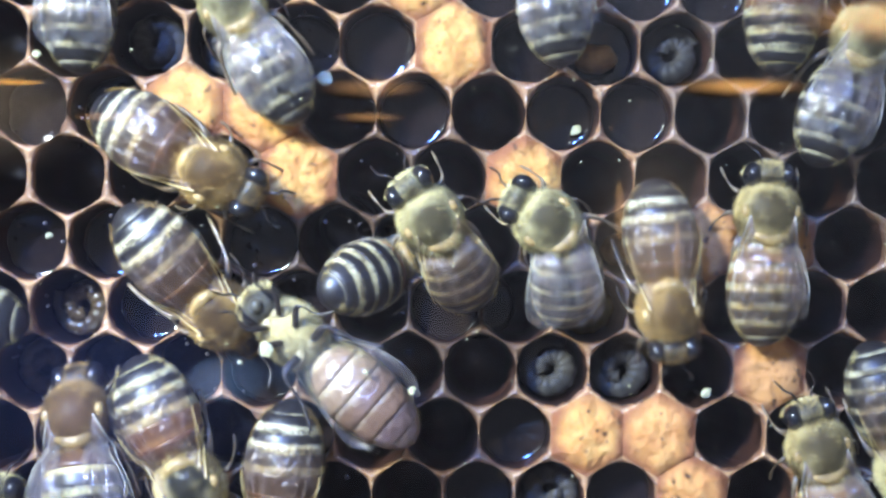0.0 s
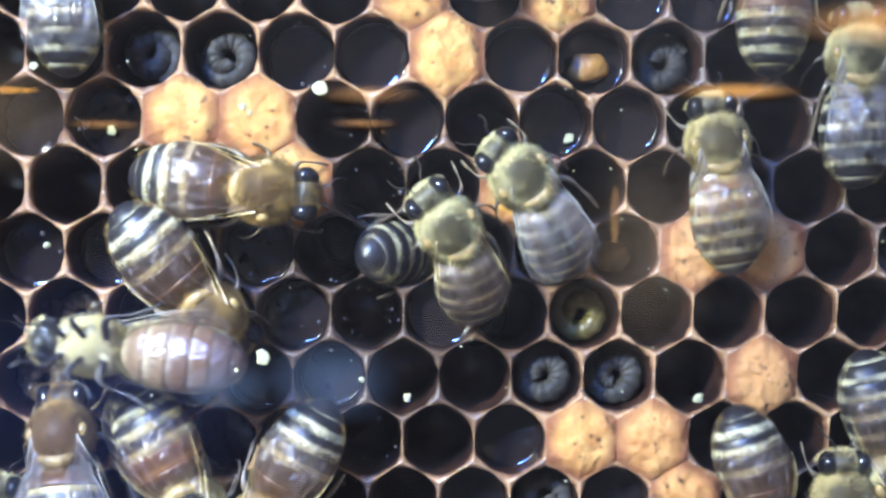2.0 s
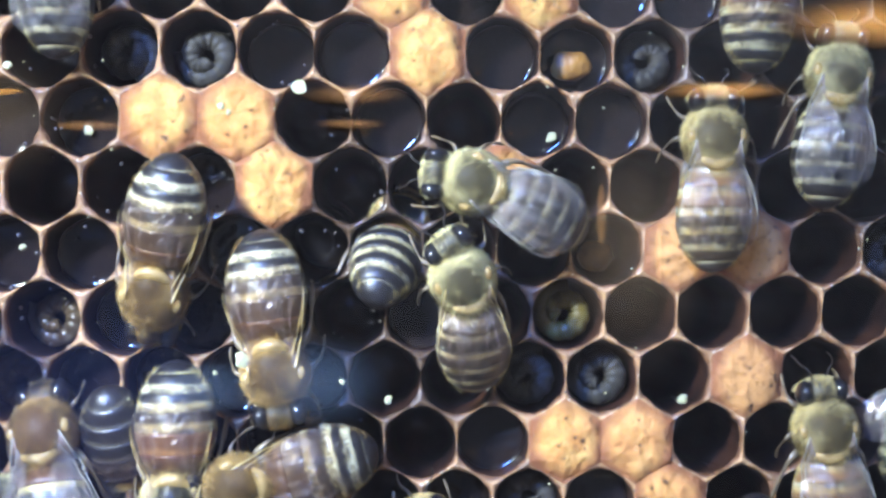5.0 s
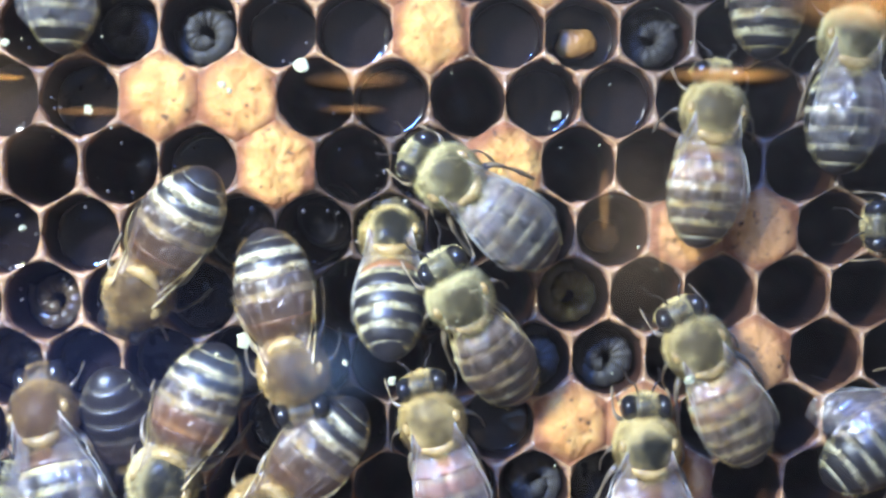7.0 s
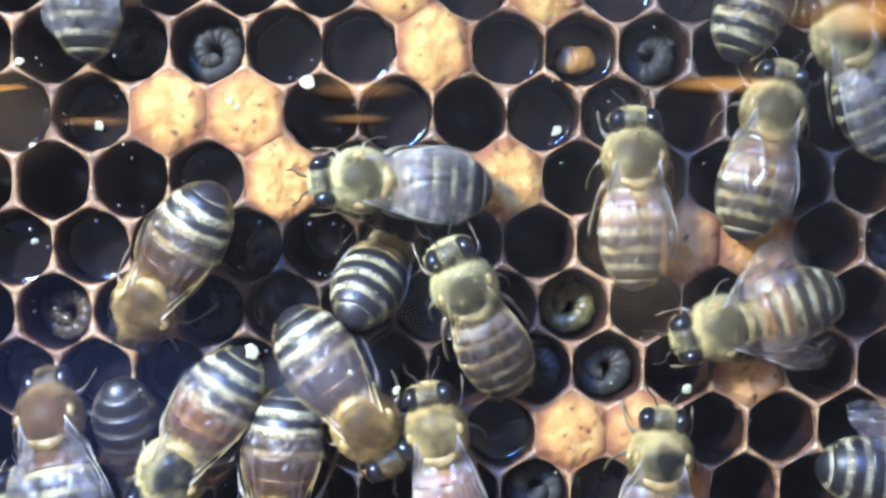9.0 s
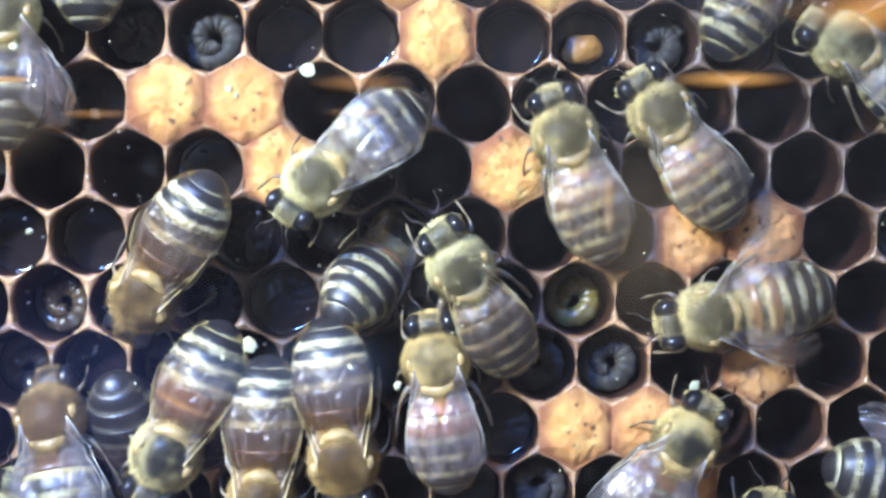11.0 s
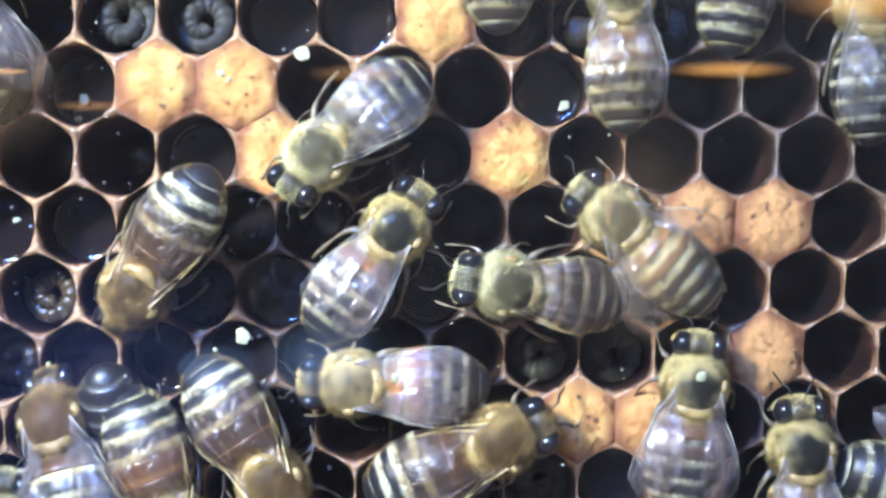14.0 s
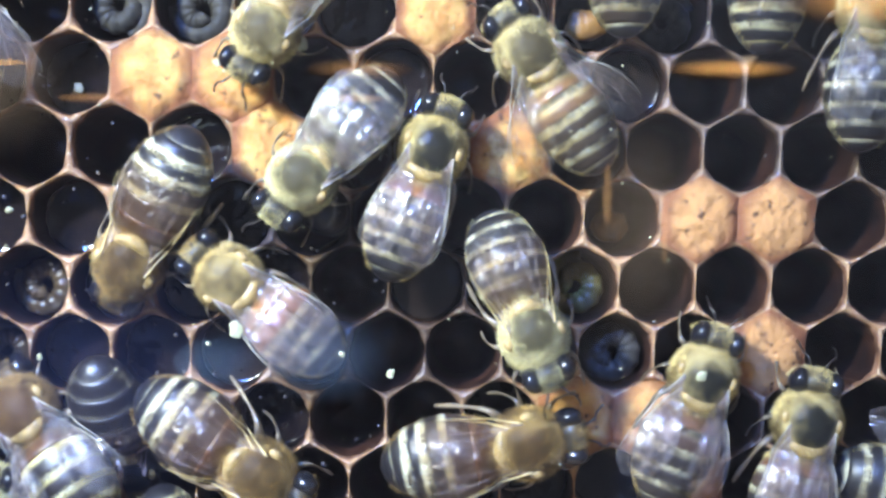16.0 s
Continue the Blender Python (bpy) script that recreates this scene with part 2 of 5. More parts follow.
    fr = node(t, "ShaderNodeFresnel", IOR=1.5)
    c = node(t, "ShaderNodeMixShader")
    t.links.new(fr.outputs[0], c.inputs[0])
    t.links.new(clear.outputs[0], c.inputs[1])
    t.links.new(shine.outputs[0], c.inputs[2])
    t.links.new(c.outputs[0], out.inputs[0])
    return m


def plain(name, base, rough, scale=60, vary=0.25, spec=0.4):
    m, t, b = shader(name, rough=rough, spec=spec)
    c = ramp(t, noise_of(t, scale, 5), (0.3, tuple(v * (1 - vary) for v in base)), (0.7, tuple(v * (1 + vary) for v in base)))
    t.links.new(c, b.inputs["Base Color"])
    bump(t, b, noise_of(t, scale * 8, 4), 0.2, 0.0004)
    return m


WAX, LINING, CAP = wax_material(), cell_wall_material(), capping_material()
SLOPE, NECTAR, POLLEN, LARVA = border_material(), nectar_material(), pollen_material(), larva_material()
BROWN_GRUB = plain("brown_larva_skin", (0.060, 0.038, 0.016), 0.16, 700, 0.5, 0.6)
OLIVE_GRUB = plain("olive_larva_skin", (0.15, 0.115, 0.030), 0.2, 700, 0.5, 0.6)
CHITIN = plain("dark_chitin", (0.020, 0.015, 0.012), 0.28, 900, 0.4, 0.6)
LEG = plain("leg_chitin", (0.14, 0.105, 0.062), 0.28, 900, 0.6, 0.8)
LEG_PALE = plain("pale_leg", (0.27, 0.22, 0.11), 0.5, 900, 0.5, 0.5)
EYE_SKIN = shader("compound_eye", (0.010, 0.010, 0.012), 0.22, 0.0, 0.8)[0]
FACE = plain("downy_face", (0.050, 0.046, 0.034), 0.38, 1200, 0.7, 0.4)
VEIN = plain("wing_vein", (0.30, 0.23, 0.19), 0.22, 900, 0.3, 0.8)
WING_ROOT = plain("pale_wing_root", (0.34, 0.31, 0.23), 0.35, 900, 0.6, 0.5)
WING_EDGE = plain("golden_wing_edge", (0.50, 0.38, 0.15), 0.4, 900, 0.3)
BAND_DOWN = hair_material("band_down", (0.20, 0.17, 0.09), (0.60, 0.54, 0.33))
SCUTELLUM = plain("shield_chitin", (0.38, 0.25, 0.085), 0.35, 900, 0.4, 0.5)
FLAKE = plain("wax_flake", (0.38, 0.37, 0.21), 0.45, 900, 0.2)
GREY_WALL = plain("grey_plaster", (0.42, 0.42, 0.44), 0.8, 12, 0.15)
BOARD = plain("hive_board", (0.30, 0.19, 0.10), 0.6, 40, 0.35)
DROP = shader("droplet", (0.085, 0.075, 0.075), 0.08, 0.0, 1.0)[0]
GLASS = pane_material()


# ---- shapes ----
def finish(name, bm, materials, parent=None, label="", loc=(0, 0, 0), smooth=True):
    """One mesh object out of a bmesh given in millimetres."""
    bmesh.ops.scale(bm, vec=(MM, MM, MM), verts=bm.verts)
    me = bpy.data.meshes.new(name)
    bm.to_mesh(me)
    bm.free()
    for m in materials if isinstance(materials, (list, tuple)) else (materials,):
        me.materials.append(m)
    if smooth:
        me.polygons.foreach_set("use_smooth", [True] * len(me.polygons))
    ob = new(name, me)
    ob.location = [v * MM for v in loc]
    ob.parent = parent
    return tagged(ob, label)


part = finish


def box(bm, lo, hi):
    vs = [bm.verts.new((x, y, z)) for x in (lo[0], hi[0]) for y in (lo[1], hi[1]) for z in (lo[2], hi[2])]
    for f in ((0, 1, 3, 2), (4, 6, 7, 5), (0, 4, 5, 1), (2, 3, 7, 6), (0, 2, 6, 4), (1, 5, 7, 3)):
        bm.faces.new([vs[i] for i in f])


def ball(bm, center, radii, seg=20, rings=12):
    made = bmesh.ops.create_uvsphere(bm, u_segments=seg, v_segments=rings, radius=1.0)["verts"]
    for v in made:
        v.co = Vector(center) + Vector((v.co.x * radii[0], v.co.y * radii[1], v.co.z * radii[2]))
    return made


def tube(bm, points, radii, sides=7):
    """A closed tube along points."""
    pts = [Vector(p) for p in points]
    rings = []
    for i, p in enumerate(pts):
        d = (pts[min(i + 1, len(pts) - 1)] - pts[max(i - 1, 0)]).normalized()
        a = d.orthogonal().normalized()
        if i:
            a = (prev - d * prev.dot(d)).normalized()
        prev = a
        b = d.cross(a)
        rings.append([bm.verts.new(p + (a * math.cos(k * math.tau / sides) + b * math.sin(k * math.tau / sides)) * radii[i]) for k in range(sides)])
    for r0, r1 in zip(rings, rings[1:]):
        for k in range(sides):
            bm.faces.new((r0[k], r0[(k + 1) % sides], r1[(k + 1) % sides], r1[k]))
    bm.faces.new(rings[0][::-1])
    bm.faces.new(rings[-1])


def bezier(points, n):
    """A smooth line through points (Catmull-Rom)."""
    p = [Vector(q) for q in points]
    p = [p[0] * 2 - p[1]] + p + [p[-1] * 2 - p[-2]]
    out = []
    for i in range(1, len(p) - 2):
        for k in range(n):
            s = k / n
            out.append(0.5 * ((2 * p[i]) + (p[i + 1] - p[i - 1]) * s + (2 * p[i - 1] - 5 * p[i] + 4 * p[i + 1] - p[i + 2]) * s * s + (3 * p[i] - p[i - 1] - 3 * p[i + 1] + p[i + 2]) * s ** 3))
    return out + [p[-2]]


# ---- the comb: a warped lattice of six-sided cells ----
BEND = ((0.5657, 0.8695), (5.3000, -0.0172), (-0.1256, 4.6437), (-0.0183, -0.0001), (-0.0344, -0.0245), (0.0082, -0.0230), (0.0013, -0.0003), (0.0006, -0.0005), (-0.0039, 0.0036), (0.0023, 0.0006))


def cell_middle(u, r):
    """The middle of the cell u, r on the comb's face, in millimetres (x, z)."""
    a, b = u - 2, r - 2
    terms = (1, a, b, a * a, a * b, b * b, a ** 3, a * a * b, a * b * b, b ** 3)
    return Vector((sum(t * c[0] for t, c in zip(terms, BEND)), MID / MM - sum(t * c[1] for t, c in zip(terms, BEND))))


AROUND = ((1, 0), (0.5, -1), (-0.5, -1), (-1, 0), (-0.5, 1), (0.5, 1))
SIDES = 6


def cell_outline(u, r, sides=SIDES):
    """Points on the cell's border, so many to a side, from its six neighbours."""
    c = cell_middle(u, r)
    near = [cell_middle(u + a, r + b) for a, b in AROUND]
    corner = [(c + near[i] + near[(i + 1) % 6]) / 3 for i in range(6)]
    return c, [corner[i].lerp(corner[(i + 1) % 6], k / sides) for i in range(6) for k in range(sides)]


def swell(p):
    """The comb's face is not quite flat."""
    dent = 1.5 * math.exp(-((p.x + 6.0) ** 2 + (p.y - 42.0) ** 2) / 55.0)
    return -dent + 0.35 * noise.noise((p.x * 0.09, p.y * 0.09, 3.1)) + 0.12 * noise.noise((p.x * 0.6, p.y * 0.6, 7.7)) + 0.06 * noise.noise((p.x * 2.6, p.y * 2.6, 1.7))


def opening(rad, half):
    """Radius of a cell's rounded mouth where its border lies at rad."""
    return 0.968 * half * (rad / half) ** 0.11


def build_cell(u, r, comb):
    c, rim = cell_outline(u, r)
    bm = bmesh.new()
    n = len(rim)
    half = sum((p - c).length for p in rim) / n * 0.952

    def ring(kind, y):
        vs = []
        for p in rim:
            d = p - c
            rad = d.length
            thick = 1.0 + 0.05 * noise.noise((p.x * 0.9, p.y * 0.9, 1.3)) + 0.06 * noise.noise((p.x * 3.1, p.y * 3.1, 4.3))
            inner = opening(rad, half) / thick
            k = {"crest": rad, "shoulder": rad * 0.45 + inner * 0.55, "lip": inner, "tube": inner * 1.0, "deep": inner * 0.97, "base": inner * 0.6}[kind]
            q = c + d * (k / rad)
            vs.append(bm.verts.new((q.x, y - (swell(q) if y < 2 else 0), q.y)))
        return vs

    rings = [ring("crest", -0.10), ring("shoulder", -0.04), ring("lip", 0.22), ring("tube", 0.75), ring("deep", 7.5), ring("base", 9.6)]
    for k, (a, b) in enumerate(zip(rings, rings[1:])):
        for i in range(n):
            f = bm.faces.new((a[i], a[(i + 1) % n], b[(i + 1) % n], b[i]))
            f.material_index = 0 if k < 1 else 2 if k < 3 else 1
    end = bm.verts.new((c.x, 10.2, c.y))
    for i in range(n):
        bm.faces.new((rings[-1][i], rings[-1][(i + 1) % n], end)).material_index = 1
    bmesh.ops.recalc_face_normals(bm, faces=bm.faces)
    bmesh.ops.reverse_faces(bm, faces=bm.faces)
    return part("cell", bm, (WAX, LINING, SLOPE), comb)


def build_cap(u, r, comb):
    """A low, crumbly lid over a brood cell, running into its neighbours."""
    c, rim = cell_outline(u, r, 10)
    bm = bmesh.new()
    n = len(rim)
    steps = (1.0, 0.97, 0.93, 0.88, 0.82, 0.75, 0.67, 0.58, 0.48, 0.38, 0.27, 0.15)
    rings = []
    for s in steps:
        vs = []
        for p in rim:
            q = c + (p - c) * s
            dome = 0.55 * (1 - s ** 3)
            crumb = 0.26 * noise.noise((q.x * 0.7, q.y * 0.7, 2.0)) + 0.14 * noise.noise((q.x * 1.7, q.y * 1.7, 5.0)) + 0.07 * noise.noise((q.x * 3.9, q.y * 3.9, 8.0))
            vs.append(bm.verts.new((q.x, -0.09 - swell(q) - dome - crumb * (1 if s < 1 else 0.4), q.y)))
        rings.append(vs)
    for a, b in zip(rings, rings[1:]):
        for i in range(n):
            bm.faces.new((a[i], a[(i + 1) % n], b[(i + 1) % n], b[i]))
    top = bm.verts.new((c.x, -0.09 - swell(c) - 0.55 - 0.26 * noise.noise((c.x * 0.7, c.y * 0.7, 2.0)), c.y))
    for i in range(n):
        bm.faces.new((rings[-1][i], rings[-1][(i + 1) % n], top))
    bmesh.ops.recalc_face_normals(bm, faces=bm.faces)
    bmesh.ops.reverse_faces(bm, faces=bm.faces)
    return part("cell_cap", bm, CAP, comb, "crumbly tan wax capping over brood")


def build_pool(u, r, depth, comb):
    """Nectar with a hollow meniscus."""
    c, rim = cell_outline(u, r)
    bm = bmesh.new()
    half = sum((p - c).length for p in rim) / len(rim) * 0.952
    rings = []
    rise = 0.22 + 0.6 * abs(noise.noise((u * 1.7 + 0.3, r * 2.3, 0.6)))
    for s, y in ((0.985, -0.8), (0.93, -0.42), (0.82, -0.15), (0.6, 0.02), (0.3, 0.1), (0.1, 0.11)):
        y *= rise
        rings.append([])
        for p in rim:
            d = p - c
            q = c + d * (opening(d.length, half) * s / d.length)
            rings[-1].append(bm.verts.new((q.x, depth + y, q.y)))
    n = len(rim)
    for a, b in zip(rings, rings[1:]):
        for i in range(n):
            bm.faces.new((a[i], b[i], b[(i + 1) % n], a[(i + 1) % n]))
    bm.faces.new(rings[-1][::-1])
    bmesh.ops.recalc_face_normals(bm, faces=bm.faces)
    return part("nectar", bm, NECTAR, comb, "dark glossy nectar")


def build_pollen(u, r, depth):
    c = cell_middle(u, r)
    bm = bmesh.new()
    for v in ball(bm, (0, 0, 0), (1.5, 0.6, 1.1), 20, 12):
        v.co *= 1 + 0.28 * noise.noise(v.co * 1.1 + Vector((u, r, 0)))
    ob = finish("pollen_lump", bm, POLLEN, loc=(c.x - 0.2, depth, c.y - 0.4))
    return tagged(ob, "yellow-brown lump of packed pollen in a comb cell", "pollen", "stored pollen")


def build_larva(u, r, depth, turn, skin, look_of):
    """A curled white grub at the bottom of a cell."""
    c = cell_middle(u, r)
    bm = bmesh.new()
    n = 72
    pts, rad = [], []
    for i in range(n):
        s = i / (n - 1)
        a = turn + s * math.radians(500)
        rr = 1.9 - 1.25 * s
        pts.append((rr * math.cos(a), -0.5 * s + 0.1 * math.sin(a * 2), rr * math.sin(a)))
        rad.append((0.30 + 0.52 * math.sin(math.pi * (0.10 + 0.8 * s)) ** 0.7) * (1 + 0.07 * math.cos(s * 17 * math.tau)))
    tube(bm, pts, rad, 12)
    ob = finish("bee_larva", bm, skin, loc=(c.x, depth, c.y))
    return tagged(ob, "curled wet %s bee larva in a comb cell" % look_of, "larva", "larvae in cells")


CAPPED = {(-2, 0), (-1, 0), (-0.5, 1), (2.5, 1), (1.5, -1), (1, -2), (3, -2), (5, 2), (6, 2), (6, 4), (3.5, 5), (4.5, 5), (5, 6)}
GRUBS = ((3, 4, 1.0), (4, 4, 2.2), (-1.5, -1, 3.0), (4.5, -1, 0.4), (-2.5, -1, 5.0), (3, 6, 4.0), (8, 2, 2.0))
BREAD = ((3.5, -1, 2.6), (4, 2, 5.2))
POOLS = ((0.5, -1, 3.0), (1, 0, 3.4), (4, 0, 2.6), (3, 0, 4.2), (2.5, -1, 3.2), (-3, 0, 3.8), (-4, 0, 3.6), (-3, 4, 3.0), (-2, 4, 3.4), (-1, 4, 3.2), (0, 4, 3.6),
         (2.5, 5, 3.4), (-1.5, 1, 4.0), (2, 6, 3.2), (4, 6, 2.8), (-3, 2, 3.6), (5, -2, 2.6), (4, -2, 2.4), (2, -2, 3.0), (-0.5, -1, 4.4), (-1.5, 3, 3.6), (-2.5, 3, 3.6), (2, 3, 4.0), (1.5, 3, 3.2), (-4, 2, 3.2), (-1, 2, 3.0), (-2.5, 5, 3.0), (-1.5, 5, 3.3), (-3.5, 5, 3.0), (-0.5, 5, 3.6), (-0.5, 3, 3.4), (3.5, -1, 3.6))


def build_comb():
    bm = bmesh.new()
    lo, hi = cell_middle(-6, 8), cell_middle(10, -4)
    box(bm, (lo.x - 1, 10.4, FLOOR / MM), (hi.x + 1, 12.4, hi.y + 2))
    comb = finish("honeycomb", bm, LINING, smooth=False)
    tagged(comb, "old brown brood comb with open and capped cells behind glass", "honeycomb")
    for r in range(-4, 9):
        for k in range(-6, 11):
            u = k + (0.5 if r % 2 else 0.0)
            if (u, r) in CAPPED:
                build_cap(u, r, comb)
            else:
                build_cell(u, r, comb)
    for u, r, d in POOLS:
        build_pool(u, r, d, comb)
    return comb


# ---- bees ----
def stripes(tone):
    black, cream = (0.015, 0.013, 0.013), (0.45, 0.39, 0.16)
    umber, honey = (0.105, 0.050, 0.024), (0.36, 0.25, 0.12)
    soot, straw = (0.030, 0.026, 0.022), (0.42, 0.38, 0.22)
    sets = {
        "striped": [((0.13, 0.06, 0.03), honey, 0.2), ((0.15, 0.070, 0.028), (0.36, 0.20, 0.075), 0.35)] + [(black, (0.54, 0.48, 0.24), 0.46)] * 3 + [(black, cream, 0.2)],
        "banded": [((0.26, 0.11, 0.04), honey, 0.4)] + [(black, (0.52, 0.45, 0.22), 0.34)] * 4 + [(black, straw, 0.15)],
        "amber": [((0.10, 0.050, 0.022), (0.20, 0.11, 0.05), 0.3), ((0.048, 0.028, 0.018), (0.085, 0.055, 0.034), 0.35), ((0.026, 0.019, 0.015), (0.44, 0.37, 0.18), 0.34)] + [(black, (0.62, 0.56, 0.32), 0.48)] * 2 + [(black, straw, 0.15)],
        "golden": [((0.22, 0.105, 0.034), (0.42, 0.29, 0.11), 0.5), ((0.16, 0.082, 0.030), (0.46, 0.33, 0.13), 0.5)] + [((0.045, 0.030, 0.016), (0.50, 0.38, 0.15), 0.40)] * 3 + [(soot, straw, 0.3)],
        "veteran": [((0.14, 0.065, 0.03), (0.22, 0.14, 0.07), 0.4), ((0.07, 0.042, 0.028), (0.20, 0.15, 0.085), 0.4)] + [((0.030, 0.024, 0.021), (0.26, 0.22, 0.135), 0.36)] * 3 + [(soot, straw, 0.2)],
        "russet": [((0.30, 0.115, 0.030), (0.34, 0.22, 0.09), 0.3), ((0.26, 0.10, 0.032), (0.40, 0.30, 0.14), 0.35)] + [((0.030, 0.022, 0.018), (0.40, 0.34, 0.18), 0.36)] * 3 + [(soot, straw, 0.2)],
        "grey": [((0.050, 0.036, 0.022), (0.26, 0.20, 0.10), 0.45)] + [((0.016, 0.014, 0.013), (0.25, 0.22, 0.13), 0.32)] * 4 + [(black, straw, 0.3)],
        "pale": [((0.20, 0.125, 0.065), (0.36, 0.27, 0.14), 0.3)] * 2 + [((0.125, 0.070, 0.040), (0.25, 0.18, 0.11), 0.25)] * 2 + [((0.085, 0.052, 0.042), (0.18, 0.13, 0.10), 0.2)] * 2,
        "umber": [((0.12, 0.055, 0.022), honey, 0.3)] + [((0.020, 0.014, 0.010), (0.66, 0.55, 0.20), 0.34)] * 4 + [(black, cream, 0.2)],
        "night": [((0.016, 0.012, 0.009), (0.095, 0.080, 0.052), 0.25)] * 6,
    }
    return [tergite_material(tone + "_tergite", d, b, w, *((0.30, 0.5) if tone == "pale" else (0.40, 0.3))) for d, b, w in sets[tone]]


FURS = {"striped": ((0.25, 0.18, 0.055), (0.88, 0.71, 0.31)), "amber": ((0.085, 0.045, 0.014), (0.58, 0.37, 0.12)), "golden": ((0.26, 0.19, 0.065), (0.84, 0.67, 0.29)),
        "veteran": ((0.26, 0.18, 0.055), (0.88, 0.68, 0.28)), "banded": ((0.24, 0.17, 0.050), (0.84, 0.64, 0.25)), "grey": ((0.26, 0.21, 0.080), (0.84, 0.73, 0.35)),
        "pale": ((0.25, 0.19, 0.07), (0.80, 0.68, 0.32)), "umber": ((0.10, 0.050, 0.016), (0.52, 0.33, 0.12)), "russet": ((0.22, 0.14, 0.045), (0.82, 0.60, 0.23)), "night": ((0.12, 0.09, 0.045), (0.30, 0.25, 0.13))}
PLATES = {"striped": (0.020, 0.018, 0.012), "amber": (0.055, 0.030, 0.010), "golden": (0.070, 0.052, 0.022), "veteran": (0.018, 0.017, 0.012), "banded": (0.020, 0.018, 0.012), "grey": (0.050, 0.040, 0.018),
          "pale": (0.09, 0.07, 0.04), "umber": (0.085, 0.044, 0.016), "russet": (0.040, 0.028, 0.014), "night": (0.02, 0.02, 0.018)}
CUTS = (-1.9, -3.3, -4.7, -6.0, -7.2, -8.3, -9.3)


def girth(y):
    """Half width of the abdomen at y."""
    knots = ((-1.7, 0.5), (-2.2, 1.4), (-3.0, 2.15), (-4.2, 2.54), (-5.6, 2.6), (-7.0, 2.32), (-8.1, 1.8), (-8.8, 1.18), (-9.15, 0.66), (-9.3, 0.02))
    for (a, ra), (b, rb) in zip(knots, knots[1:]):
        if y >= b:
            s = max(0.0, min(1.0, (a - y) / (a - b)))
            return ra + (rb - ra) * s
    return 0.03


def spine(y):
    """Height of the abdomen's axis at y."""
    return 2.75 - 0.09 * (-y - 2) - 0.005 * (y + 2) ** 2


def build_tergite(i, material, parent):
    y0, y1 = CUTS[i], CUTS[i + 1] - (0.14 if i < 5 else 0.0)
    bm = bmesh.new()
    n, m = 28, 6
    rings = []
    for k in range(m + 1):
        s = k / m
        y = y0 + (y1 - y0) * s
        w = girth(y) * (0.99 + 0.022 * s) + (0.02 if s > 0.7 and i < 5 else 0)
        zc = spine(y)
        rings.append([bm.verts.new((w * math.cos(a), y, zc + w * 0.84 * math.sin(a))) for a in (j * math.tau / n for j in range(n))])
    for a, b in zip(rings, rings[1:]):
        for j in range(n):
            bm.faces.new((a[j], a[(j + 1) % n], b[(j + 1) % n], b[j]))
    bm.faces.new(rings[0])
    bm.faces.new(rings[-1][::-1])
    bmesh.ops.recalc_face_normals(bm, faces=bm.faces)
    return part("tergite", bm, material, parent)


def hair_tufts(bm, center, radii, count, length, lean, keep, rng):
    """Fine tapered hairs standing on an ellipsoid."""
    c, rad = Vector(center), Vector(radii)
    made = 0
    while made < count:
        d = Vector((rng.gauss(0, 1), rng.gauss(0, 1), rng.gauss(0, 1))).normalized()
        if not keep(d):
            continue
        made += 1
        root = c + Vector((d.x * rad.x, d.y * rad.y, d.z * rad.z))
        out = (d + Vector(lean) + Vector((rng.gauss(0, 0.3), rng.gauss(0, 0.3), rng.gauss(0, 0.3)))).normalized()
        side = out.orthogonal().normalized()
        other = out.cross(side)
        long = length * rng.uniform(0.6, 1.25)
        tip = bm.verts.new(root + out * long)
        base = [bm.verts.new(root + (side * math.cos(k * 2.094) + other * math.sin(k * 2.094)) * 0.019) for k in range(3)]
        for k in range(3):
            bm.faces.new((base[k], base[(k + 1) % 3], tip))


def band_hairs(bm, y, count, rng):
    """Short hairs that lie flat on the abdomen, pointing backwards from y."""
    for _ in range(count):
        a = radians(rng.uniform(-10, 190))
        y0, y1 = y - 0.35 * rng.random(), y - 0.35 - 0.35 * rng.random()
        b = a + rng.gauss(0, 0.05)
        ring = lambda at_y, ang, up: Vector((girth(at_y) * math.cos(ang), at_y, spine(at_y) + 0.84 * girth(at_y) * math.sin(ang))) + Vector((math.cos(ang), 0, math.sin(ang))) * up
        ends = (ring(y0, a - 0.012, 0.02), ring(y0, a + 0.012, 0.02), ring((y0 + y1) / 2, (a + b) / 2, 0.085), ring(y1, b, 0.05))
        v = [bm.verts.new(p) for p in ends]
        bm.faces.new((v[0], v[1], v[2]))
        bm.faces.new((v[0], v[2], v[3]))
        bm.faces.new((v[1], v[3], v[2]))


def wing_shape(length, width, tip_bias):
    lead = bezier([(0, 0), (0.07 * width, -0.18 * length), (0.17 * width, -0.40 * length), (0.25 * width, -0.65 * length), (0.17 * width, -0.88 * length), (-0.18 * width, -length)], 6)
    trail = bezier([(-0.12 * width, -0.02 * length), (-0.36 * width, -0.20 * length), (-0.64 * width, -0.45 * length), (-0.76 * width * tip_bias, -0.70 * length), (-0.58 * width * tip_bias, -0.92 * length), (-0.18 * width, -length)], 6)
    return lead, trail


def drape(x, y):
    """Height of a wing that lies over the back at x, y."""
    w = max(girth(y), 1.3)
    over = spine(y) + 0.84 * w * (1 - 0.42 * (x / w) ** 2) + 0.16
    k = max(0.0, min(1.0, (-0.2 - y) / 2.2))
    return 4.3 * (1 - k) + over * k


